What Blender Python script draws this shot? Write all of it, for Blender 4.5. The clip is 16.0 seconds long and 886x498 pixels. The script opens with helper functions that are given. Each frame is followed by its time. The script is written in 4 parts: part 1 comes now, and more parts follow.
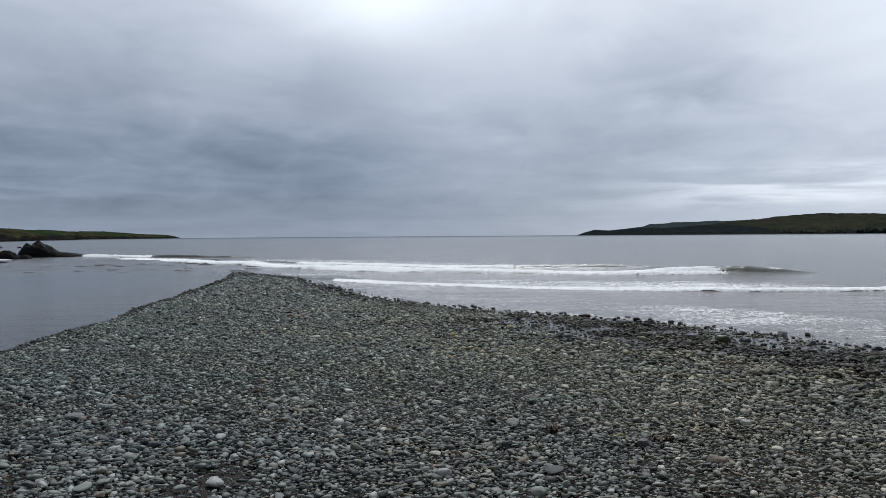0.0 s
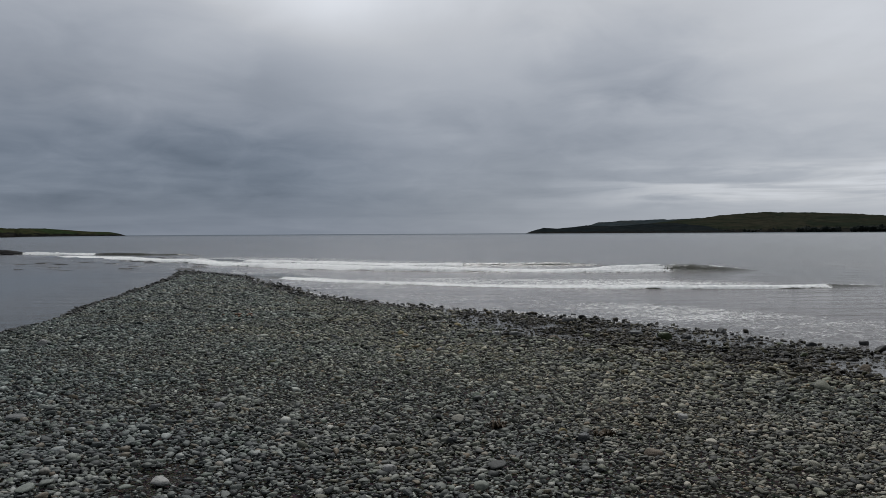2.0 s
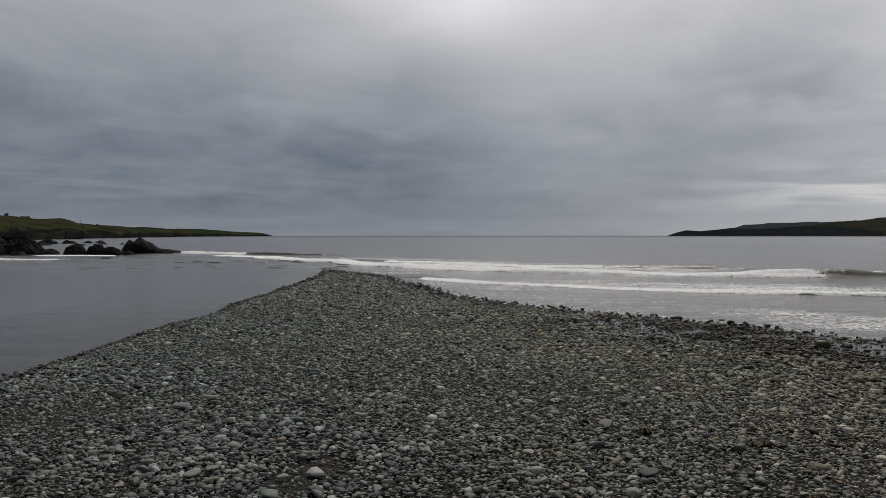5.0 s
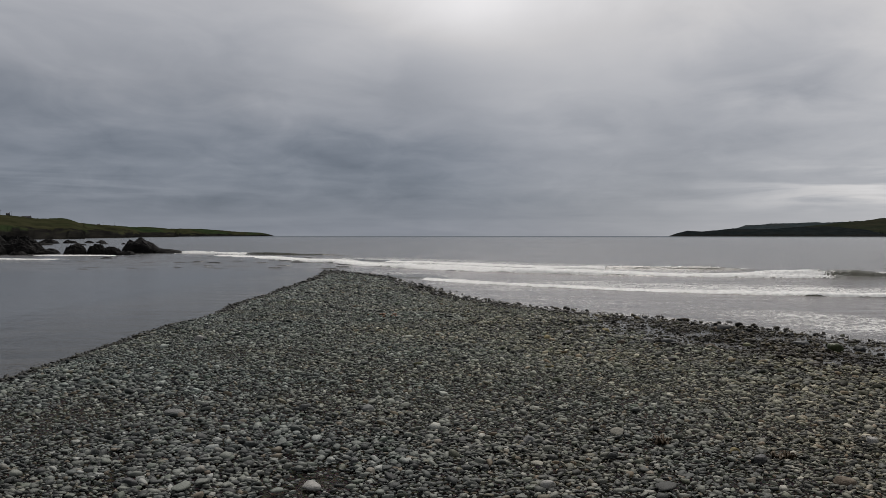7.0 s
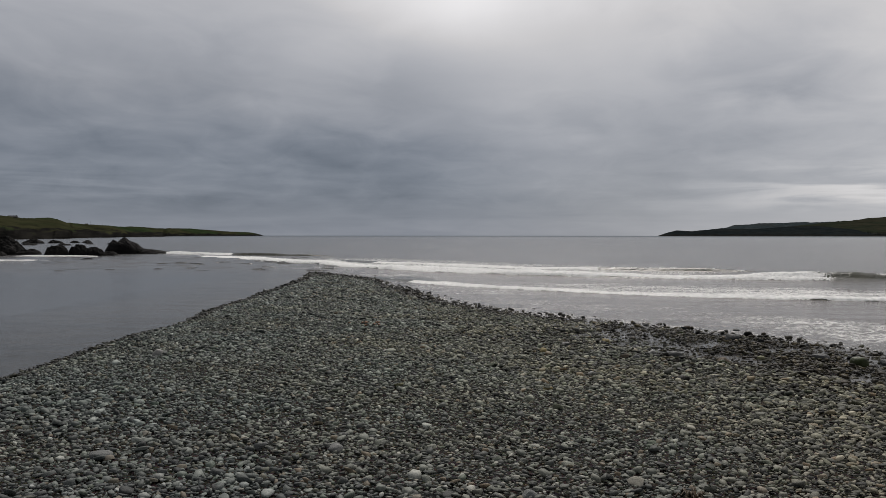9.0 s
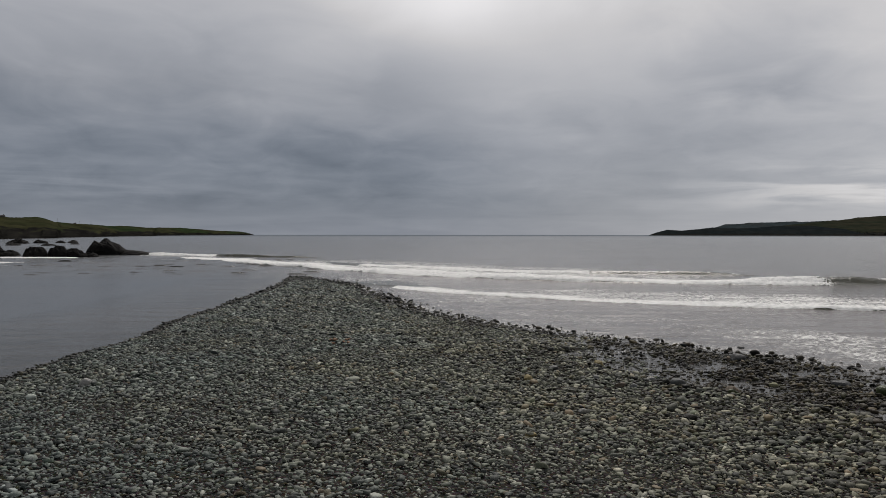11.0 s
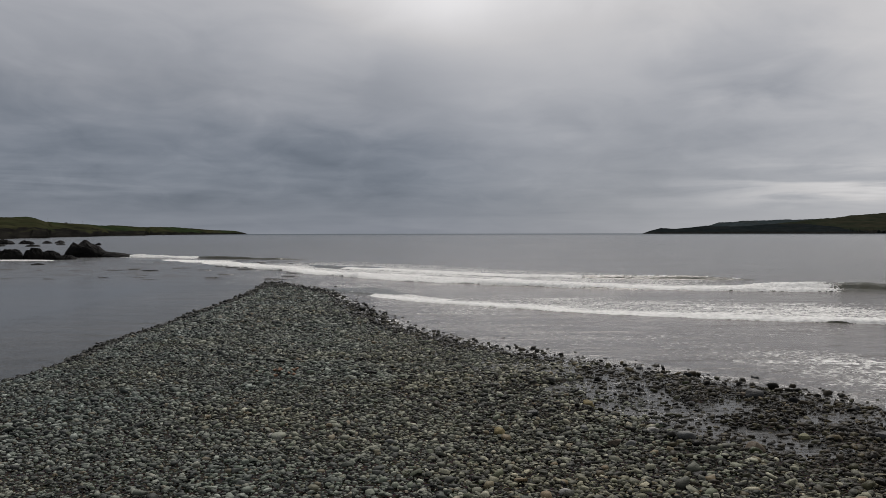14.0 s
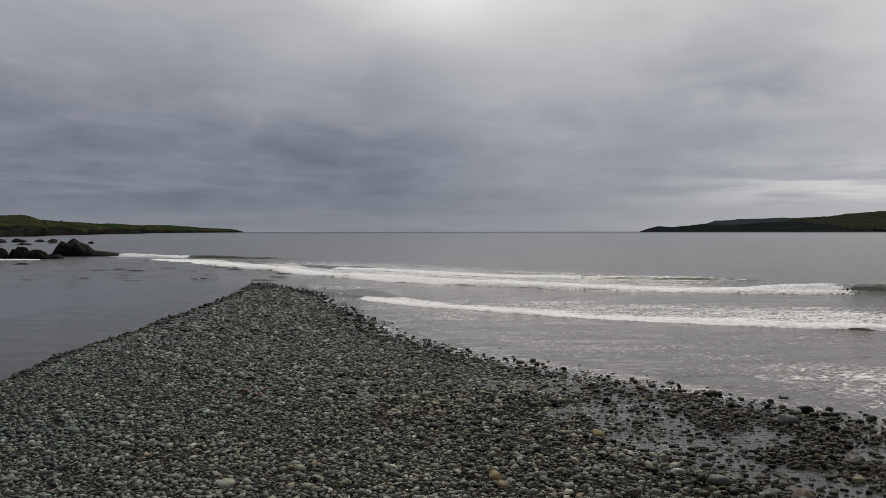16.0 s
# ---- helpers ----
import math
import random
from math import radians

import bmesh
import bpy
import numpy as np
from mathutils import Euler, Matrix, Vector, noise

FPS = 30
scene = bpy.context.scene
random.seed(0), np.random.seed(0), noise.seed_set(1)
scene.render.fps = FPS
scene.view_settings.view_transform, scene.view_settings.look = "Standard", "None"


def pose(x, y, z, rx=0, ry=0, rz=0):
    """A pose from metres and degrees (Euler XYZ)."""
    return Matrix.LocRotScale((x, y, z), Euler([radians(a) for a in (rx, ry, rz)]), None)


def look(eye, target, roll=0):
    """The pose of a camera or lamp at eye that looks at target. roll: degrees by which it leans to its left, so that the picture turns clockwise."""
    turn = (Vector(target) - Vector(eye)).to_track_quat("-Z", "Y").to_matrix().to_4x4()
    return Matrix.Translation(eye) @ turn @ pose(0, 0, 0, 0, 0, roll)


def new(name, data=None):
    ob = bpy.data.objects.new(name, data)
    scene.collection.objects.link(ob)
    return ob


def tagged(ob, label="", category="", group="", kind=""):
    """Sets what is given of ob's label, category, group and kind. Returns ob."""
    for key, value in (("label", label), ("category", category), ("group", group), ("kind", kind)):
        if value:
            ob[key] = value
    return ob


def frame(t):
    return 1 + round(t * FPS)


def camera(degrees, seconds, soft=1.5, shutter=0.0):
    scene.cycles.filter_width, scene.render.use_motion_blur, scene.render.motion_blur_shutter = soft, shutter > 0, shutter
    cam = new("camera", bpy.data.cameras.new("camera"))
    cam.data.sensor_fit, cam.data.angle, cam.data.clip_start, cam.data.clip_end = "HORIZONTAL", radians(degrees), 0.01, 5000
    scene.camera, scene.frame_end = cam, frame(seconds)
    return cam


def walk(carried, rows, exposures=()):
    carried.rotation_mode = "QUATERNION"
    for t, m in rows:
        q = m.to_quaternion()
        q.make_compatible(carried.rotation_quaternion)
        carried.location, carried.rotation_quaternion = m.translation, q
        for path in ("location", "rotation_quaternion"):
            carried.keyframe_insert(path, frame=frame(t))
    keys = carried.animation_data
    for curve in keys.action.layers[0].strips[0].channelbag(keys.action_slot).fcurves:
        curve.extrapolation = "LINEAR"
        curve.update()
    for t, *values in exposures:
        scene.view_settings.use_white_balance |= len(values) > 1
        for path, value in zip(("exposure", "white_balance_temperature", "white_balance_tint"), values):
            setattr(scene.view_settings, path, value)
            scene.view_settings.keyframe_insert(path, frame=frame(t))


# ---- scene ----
import itertools

cam = camera(54.3, 16.0, soft=0.55)
METRES, EYE, TILT, LEAN, TURN = 6.667, 1.5, -0.49, 0.94, -5.6
ROWS = [
    (0.0, 0.0, 0.0, 0.0, 0.0, -0.38, -0.53),
    (0.5, -0.0005, 0.0006, 0.002, -1.09, -0.44, -0.54),
    (1.0, -0.0013, -0.0011, 0.0037, -1.86, -0.46, -0.54),
    (1.5, 0.0027, -0.0074, 0.0032, -2.58, -0.48, -0.6),
    (2.0, 0.0042, -0.0149, 0.0021, -3.31, -0.49, -0.6),
    (2.5, 0.0019, -0.0172, 0.0024, -3.91, -0.44, -0.59),
    (3.0, -0.002, -0.019, 0.003, -4.32, -0.4, -0.63),
    (3.5, -0.0068, -0.0193, 0.0028, -3.11, -0.39, -0.68),
    (4.0, -0.0075, -0.0155, 0.0013, 1.43, -0.43, -0.82),
    (4.5, -0.0079, -0.0135, 0.0007, 5.64, -0.5, -0.91),
    (7.0, -0.0154, 0.0326, 0.0003, 5.82, -0.49, -1.02),
    (7.5, -0.0208, 0.0707, -0.0003, 5.47, -0.46, -1.01),
    (8.0, -0.0251, 0.1157, 0.0021, 5.2, -0.47, -1.03),
    (8.5, -0.027, 0.1616, 0.0062, 5.24, -0.49, -1.02),
    (9.0, -0.025, 0.2067, 0.0085, 5.15, -0.5, -1.02),
    (11.5, -0.0047, 0.4686, 0.0411, 4.5, -0.54, -1.02),
    (12.0, -0.0005, 0.5162, 0.0494, 4.46, -0.54, -0.99),
    (12.5, 0.0074, 0.5685, 0.055, 4.31, -0.56, -0.98),
    (13.0, 0.017, 0.6237, 0.0588, 4.28, -0.59, -0.95),
    (13.5, 0.0251, 0.6782, 0.0602, 4.21, -0.6, -0.93),
    (14.0, 0.0294, 0.7291, 0.0625, 4.18, -0.62, -0.9),
    (14.5, 0.0308, 0.7804, 0.0663, 4.14, -0.65, -0.88),
    (15.0, 0.0308, 0.8333, 0.0695, 4.07, -0.68, -0.88),
    (15.5, 0.03, 0.8863, 0.0711, 4.0, -0.71, -0.91),
    (16.0, 0.029, 0.9377, 0.071, 3.97, -0.74, -0.91),
]
EXPOSURES = [(0.0, 0.38, 5900, 10), (0.4, -0.04, 5950, 10), (1.2, -0.08, 6000, 10), (2.5, -0.12, 6350, 10), (3.3, -0.16, 6450, 10), (4.5, -0.13, 6560, 11),
             (7.0, 0.03, 6650, 12), (9.2, 0.03, 6650, 12), (11.5, 0.0, 6650, 12), (16.0, -0.03, 6650, 12)]
walk(cam, [(t, pose(0, 0, EYE, TILT, LEAN, TURN) @ pose(METRES * x, METRES * y, METRES * z, 90 + pitch, roll, yaw))
           for t, x, y, z, yaw, pitch, roll in ROWS], EXPOSURES)

WATER = -0.15

# ---- world: overcast sky, one broad soft sun ----
SUN_EL, SUN_AZ = radians(54), radians(6)


class Nodes:
    """A small wrapper for wiring node trees."""

    def __init__(self, tree):
        self.t = tree
        tree.nodes.clear()

    def add(self, kind, **props):
        n = self.t.nodes.new(kind)
        for k, v in props.items():
            if k == "op":
                n.operation = v
            elif k == "blend":
                n.blend_type = v
            elif k == "data":
                n.data_type = v
            elif k == "dims":
                n.noise_dimensions = v
        return n

    def link(self, a, b):
        if isinstance(a, (int, float, tuple)):
            b.default_value = a
        else:
            self.t.links.new(a, b)

    def math(self, op, a, b=0.0, c=0.0, clamp=False):
        n = self.add("ShaderNodeMath", op=op)
        n.use_clamp = clamp
        for s, v in zip(n.inputs, (a, b, c)):
            self.link(v, s)
        return n.outputs[0]

    def smooth(self, v, lo, hi, a=0.0, b=1.0):
        n = self.add("ShaderNodeMapRange")
        n.interpolation_type = "SMOOTHSTEP"
        for s, w in zip(n.inputs, (v, lo, hi, a, b)):
            self.link(w, s)
        return n.outputs[0]

    def mix(self, f, a, b, blend="MIX"):
        n = self.add("ShaderNodeMix", data="RGBA", blend=blend)
        self.link(f, n.inputs[0])
        self.link(a, n.inputs[6])
        self.link(b, n.inputs[7])
        return n.outputs[2]

    def noise(self, vec, scale, detail=4.0, rough=0.5, distort=0.0):
        n = self.add("ShaderNodeTexNoise")
        if vec is not None:
            self.link(vec, n.inputs["Vector"])
        n.inputs["Scale"].default_value = scale
        n.inputs["Detail"].default_value = detail
        n.inputs["Roughness"].default_value = rough
        n.inputs["Distortion"].default_value = distort
        return n.outputs[0]

    def scaled(self, vec, sx, sy, sz):
        n = self.add("ShaderNodeVectorMath", op="MULTIPLY")
        self.link(vec, n.inputs[0])
        n.inputs[1].default_value = (sx, sy, sz)
        return n.outputs[0]

    def ramp(self, v, stops):
        n = self.add("ShaderNodeValToRGB")
        self.link(v, n.inputs[0])
        e = n.color_ramp.elements
        while len(e) < len(stops):
            e.new(0.5)
        for k, (p, c) in zip(e, stops):
            k.position, k.color = p, (*c, 1)
        return n.outputs[0]

    def bump(self, height, strength, distance, normal=None):
        n = self.add("ShaderNodeBump")
        n.inputs["Strength"].default_value = strength
        n.inputs["Distance"].default_value = distance
        self.link(height, n.inputs["Height"])
        if normal is not None:
            self.link(normal, n.inputs["Normal"])
        return n.outputs[0]


def make_world():
    w = bpy.data.worlds.new("overcast_sky")
    scene.world = w
    w.use_nodes = True
    n = Nodes(w.node_tree)
    sky = n.add("ShaderNodeTexSky")
    sky.sky_type, sky.sun_disc = "NISHITA", False
    sky.sun_elevation, sky.sun_rotation = SUN_EL, SUN_AZ
    d = n.add("ShaderNodeTexCoord").outputs["Generated"]
    sep = n.add("ShaderNodeSeparateXYZ")
    n.link(d, sep.inputs[0])
    x, y, z = sep.outputs
    el = n.math("MULTIPLY", n.math("ARCSINE", z), 57.2958)
    az = n.math("MULTIPLY", n.math("ARCTAN2", x, y), 57.2958)
    # cloud deck: soft billows on a flat ceiling, drawn together towards the horizon
    deck = n.add("ShaderNodeCombineXYZ")
    lift = n.math("ADD", n.math("MAXIMUM", z, 0.0), 0.17)
    n.link(n.math("DIVIDE", x, lift), deck.inputs[0])
    n.link(n.math("MULTIPLY", n.math("DIVIDE", y, lift), 0.75), deck.inputs[1])
    flat = deck.outputs[0]
    big = n.noise(flat, 0.85, 3, 0.5, 0.5)
    mid = n.noise(flat, 2.6, 6, 0.5, 0.7)
    wisp = n.noise(n.scaled(d, 5.0, 5.0, 62.0), 1.0, 6, 0.52, 0.5)
    # general course of the deck's brightness: slate grey low down, thin and bright higher up and to one side
    v = n.math("ADD", n.smooth(el, 4.0, 16.0, 0.235, 0.50), n.smooth(el, 18.0, 60.0, 0.0, 0.30))
    v = n.math("ADD", v, n.smooth(az, -5.0, 29.0, 0.0, 0.19))
    v = n.math("ADD", v, n.smooth(el, 0.0, 2.5, 0.035, 0.0))
    v = n.math("ADD", v, n.math("MULTIPLY", n.smooth(az, 20.0, 38.0, 0.0, 0.10), n.smooth(el, 6.0, 14.0, 1.0, 0.3)))
    v = n.math("SUBTRACT", v, n.smooth(n.math("ABSOLUTE", az), 50.0, 130.0, 0.0, 0.32))
    v = n.math("SUBTRACT", v, n.smooth(az, -26.0, -4.0, 0.02, 0.0))
    # thinnest part of the deck, in front of the veiled sun
    glow = n.math("MULTIPLY", n.smooth(n.math("ABSOLUTE", n.math("SUBTRACT", az, 3.0)), 0.0, 20.0, 1.0, 0.0), n.math("MULTIPLY", n.smooth(el, 9.0, 17.0), n.smooth(el, 24.0, 50.0, 1.0, 0.3)))
    v = n.math("ADD", v, n.math("MULTIPLY", glow, 0.20))
    core = n.math("MULTIPLY", n.smooth(n.math("ABSOLUTE", n.math("SUBTRACT", az, 1.2)), 0.0, 10.0, 1.0, 0.0), n.math("MULTIPLY", n.smooth(el, 10.5, 16.0), n.smooth(el, 18.0, 32.0, 1.0, 0.0)))
    v = n.math("ADD", v, n.math("MULTIPLY", core, 0.17))
    # darkest slate-coloured cloud over the horizon, a paler bar beside it
    bank = n.math("MULTIPLY", n.smooth(n.math("ABSOLUTE", n.math("ADD", az, 5.0)), 2.0, 14.0, 1.0, 0.0), n.math("MULTIPLY", n.smooth(el, 0.6, 1.8), n.smooth(el, 3.0, 7.0, 1.0, 0.0)))
    v = n.math("SUBTRACT", v, n.math("MULTIPLY", bank, 0.016))
    bar = n.math("MULTIPLY", n.smooth(az, -26.0, -9.0, 1.0, 0.0), n.math("MULTIPLY", n.smooth(el, 2.0, 3.0), n.smooth(el, 3.6, 5.0, 1.0, 0.0)))
    v = n.math("ADD", v, n.math("MULTIPLY", n.math("MULTIPLY", bar, n.smooth(wisp, 0.32, 0.62)), 0.055))
    # two pale swells of the deck and a heavier one between them
    for a0, e0, wa, we, k in ((7.5, 8.0, 9.0, 5.0, 0.085), (21.0, 11.5, 7.0, 3.5, -0.075), (34.0, 12.0, 7.0, 5.0, 0.07), (18.0, 6.5, 8.0, 2.5, -0.03)):
        da, de = n.math("DIVIDE", n.math("SUBTRACT", az, a0), wa), n.math("DIVIDE", n.math("SUBTRACT", el, e0), we)
        reach = n.math("SQRT", n.math("ADD", n.math("MULTIPLY", da, da), n.math("MULTIPLY", de, de)))
        reach = n.math("ADD", reach, n.math("MULTIPLY", n.math("SUBTRACT", mid, 0.5), 1.6))
        v = n.math("ADD", v, n.math("MULTIPLY", n.smooth(reach, 0.2, 1.25, 1.0, 0.0), k))
    # small ragged cloudlets low down
    puff = n.noise(n.scaled(d, 13.0, 13.0, 42.0), 1.0, 6, 0.58, 0.6)
    v = n.math("ADD", v, n.math("MULTIPLY", n.math("SUBTRACT", puff, 0.5), n.math("MULTIPLY", n.smooth(el, 0.8, 2.5), n.smooth(el, 5.0, 11.0, 0.13, 0.04))))
    v = n.math("ADD", v, n.math("MULTIPLY", n.math("SUBTRACT", big, 0.5), n.smooth(el, 1.0, 9.0, 0.08, 0.26)))
    v = n.math("ADD", v, n.math("MULTIPLY", n.math("SUBTRACT", mid, 0.5), n.smooth(el, 1.0, 9.0, 0.07, 0.21)))
    v = n.math("ADD", v, n.math("MULTIPLY", n.math("SUBTRACT", wisp, 0.5), n.smooth(el, 2.0, 7.0, 0.10, 0.012)))
    # thin bright break low over the far shore
    br = n.math("MULTIPLY", n.smooth(az, 12.0, 30.0), n.math("MULTIPLY", n.smooth(el, 1.2, 2.4), n.smooth(el, 3.0, 5.0, 1.0, 0.0)))
    v = n.math("ADD", v, n.math("MULTIPLY", n.math("MULTIPLY", br, n.smooth(wisp, 0.34, 0.62)), 0.27))
    v = n.math("MAXIMUM", v, 0.12)
    tint = n.ramp(v, [(0.12, (0.82, 0.96, 1.16)), (0.32, (0.925, 0.985, 1.085)), (0.62, (0.995, 1.0, 1.01))])
    low = n.math("MULTIPLY", n.smooth(el, 3.0, 10.0, 1.0, 0.0), n.smooth(az, -2.0, 14.0, 1.0, 0.2))
    tint = n.mix(low, tint, n.mix(1.0, tint, (0.975, 1.0, 1.045, 1), "MULTIPLY"))
    cloud = n.mix(1.0, tint, v, "MULTIPLY")
    both = n.mix(0.88, n.mix(1.0, sky.outputs[0], (0.022, 0.027, 0.034, 1), "MULTIPLY"), cloud)
    # below the horizon: the sea's own grey
    both = n.mix(n.smooth(el, -1.0, 0.0), (0.12, 0.125, 0.13, 1), both)
    bg = n.add("ShaderNodeBackground")
    n.link(both, bg.inputs[0])
    bg.inputs[1].default_value = 1.0
    out = n.add("ShaderNodeOutputWorld")
    n.link(bg.outputs[0], out.inputs[0])


make_world()
sun_data = bpy.data.lights.new("sun", "SUN")
sun_data.energy, sun_data.angle, sun_data.color = 2.2, radians(28), (1.0, 0.97, 0.93)
sun = new("sun", sun_data)
sun.matrix_world = look((0, 0, 0), (-math.sin(SUN_AZ) * math.cos(SUN_EL), -math.cos(SUN_AZ) * math.cos(SUN_EL), -math.sin(SUN_EL)))
tagged(sun, "soft veiled sun behind the cloud deck", "sun", kind="structure")

# ---- materials ----


def material(name):
    m = bpy.data.materials.new(name)
    m.use_nodes = True
    n = Nodes(m.node_tree)
    b = n.add("ShaderNodeBsdfPrincipled")
    out = n.add("ShaderNodeOutputMaterial")
    n.link(b.outputs[0], out.inputs[0])
    return m, n, b


STONE_RAMP = [(0.0, (0.016, 0.017, 0.016)), (0.2, (0.042, 0.044, 0.041)), (0.45, (0.079, 0.082, 0.073)), (0.60, (0.124, 0.126, 0.109)),
              (0.76, (0.182, 0.182, 0.157)), (0.86, (0.094, 0.107, 0.082)), (0.92, (0.134, 0.098, 0.066)), (0.955, (0.235, 0.228, 0.202)), (1.0, (0.33, 0.32, 0.29))]
WET_RAMP = [(0.0, (0.006, 0.006, 0.006)), (0.4, (0.016, 0.0148, 0.0128)), (0.7, (0.031, 0.026, 0.021)), (0.86, (0.029, 0.031, 0.018)), (1.0, (0.075, 0.062, 0.045))]


def stone_material(name, ramp, source, wet=False):
    m, n, b = material(name)
    if source == "island":
        rnd = n.add("ShaderNodeNewGeometry").outputs["Random Per Island"]
    else:
        rnd = n.add("ShaderNodeObjectInfo").outputs["Random"]
    pos = n.add("ShaderNodeNewGeometry").outputs["Position"]
    col = n.ramp(rnd, ramp)
    speck = n.noise(pos, 140.0, 3, 0.6)
    vein = n.noise(n.scaled(pos, 1, 1, 2.2), 26.0, 4, 0.6, 0.5)
    col = n.mix(0.55, col, n.ramp(speck, [(0.3, (0.55, 0.55, 0.55)), (0.7, (1.35, 1.35, 1.33))]), "MULTIPLY")
    col = n.mix(0.6, col, n.ramp(vein, [(0.3, (0.72, 0.74, 0.76)), (0.7, (1.22, 1.2, 1.15))]), "MULTIPLY")
    # broad drifts of slightly different stone along the spit
    drift = n.noise(pos, 0.5, 3, 0.55)
    col = n.mix(0.8, col, n.ramp(drift, [(0.35, (0.90, 0.98, 1.02)), (0.5, (1, 1, 1)), (0.66, (1.10, 1.03, 0.90))]), "MULTIPLY")
    # multiplied by place: darker and bluer at low x, lightest midway along y
    sep = n.add("ShaderNodeSeparateXYZ")
    n.link(pos, sep.inputs[0])
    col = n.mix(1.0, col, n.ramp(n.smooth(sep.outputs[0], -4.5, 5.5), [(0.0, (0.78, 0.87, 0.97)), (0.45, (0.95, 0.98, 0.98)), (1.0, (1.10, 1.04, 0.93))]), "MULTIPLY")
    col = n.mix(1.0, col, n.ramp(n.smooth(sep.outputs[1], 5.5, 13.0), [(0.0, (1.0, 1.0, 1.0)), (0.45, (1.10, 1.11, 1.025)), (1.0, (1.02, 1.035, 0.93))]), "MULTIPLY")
    n.link(col, b.inputs["Base Color"])
    b.inputs["Roughness"].default_value = 0.5 if wet else 0.66
    b.inputs["Specular IOR Level"].default_value = 0.12 if wet else 0.28
    n.link(n.bump(speck, 0.35, 0.004, n.bump(vein, 0.4, 0.01)), b.inputs["Normal"])
    return m


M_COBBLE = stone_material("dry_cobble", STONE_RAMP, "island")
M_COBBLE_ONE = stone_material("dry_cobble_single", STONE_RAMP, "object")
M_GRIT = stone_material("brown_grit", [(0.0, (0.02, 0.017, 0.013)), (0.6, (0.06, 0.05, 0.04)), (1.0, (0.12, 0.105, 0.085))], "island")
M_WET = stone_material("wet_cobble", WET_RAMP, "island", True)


def plain_stone(name, colour, rough=0.7):
    m, n, b = material(name)
    pos = n.add("ShaderNodeNewGeometry").outputs["Position"]
    speck = n.noise(pos, 150.0, 3, 0.6)
    vein = n.noise(n.scaled(pos, 1, 1, 2.5), 18.0, 4, 0.6, 0.8)
    col = n.mix(0.5, (*colour, 1), n.ramp(speck, [(0.3, (0.6, 0.6, 0.6)), (0.7, (1.3, 1.3, 1.3))]), "MULTIPLY")
    col = n.mix(0.7, col, n.ramp(vein, [(0.3, (0.65, 0.67, 0.7)), (0.7, (1.25, 1.22, 1.15))]), "MULTIPLY")
    n.link(col, b.inputs["Base Color"])
    b.inputs["Roughness"].default_value = rough
    b.inputs["Specular IOR Level"].default_value = 0.22
    n.link(n.bump(speck, 0.5, 0.005, n.bump(vein, 0.6, 0.016)), b.inputs["Normal"])
    return m


M_PALE = plain_stone("pale_stone", (0.27, 0.265, 0.25))
M_GREY = plain_stone("mid_grey_stone", (0.13, 0.133, 0.13))
M_DARK = plain_stone("dark_stone", (0.045, 0.046, 0.046), 0.5)
M_YELLOW = plain_stone("ochre_stone", (0.19, 0.155, 0.075))
M_OLIVE = plain_stone("olive_stone", (0.12, 0.118, 0.065))
M_BROWN = plain_stone("brown_stone", (0.105, 0.083, 0.06))
M_RUST = plain_stone("rusty_stone", (0.15, 0.085, 0.05))
M_ALGAE = plain_stone("algae_stone", (0.045, 0.055, 0.022), 0.4)


def gravel_material():
    m, n, b = material("gravel_bed")
    pos = n.add("ShaderNodeNewGeometry").outputs["Position"]
    vor = n.add("ShaderNodeTexVoronoi")
    n.link(pos, vor.inputs["Vector"])
    vor.inputs["Scale"].default_value = 48.0
    fine = n.noise(pos, 90.0, 4, 0.6)
    col = n.ramp(fine, [(0.25, (0.014, 0.013, 0.011)), (0.5, (0.032, 0.029, 0.024)), (0.75, (0.07, 0.065, 0.055))])
    col = n.mix(0.7, col, n.mix(1.0, vor.outputs["Color"], (0.10, 0.098, 0.088, 1), "MULTIPLY"), "MIX")
    col = n.mix(0.72, col, (0.017, 0.014, 0.0105, 1))
    n.link(col, b.inputs["Base Color"])
    b.inputs["Roughness"].default_value = 0.9
    b.inputs["Specular IOR Level"].default_value = 0.08
    inv = n.math("SUBTRACT", 1.0, vor.outputs["Distance"])
    n.link(n.bump(inv, 0.9, 0.012, n.bump(fine, 0.5, 0.006)), b.inputs["Normal"])
    return m


M_GRAVEL = gravel_material()


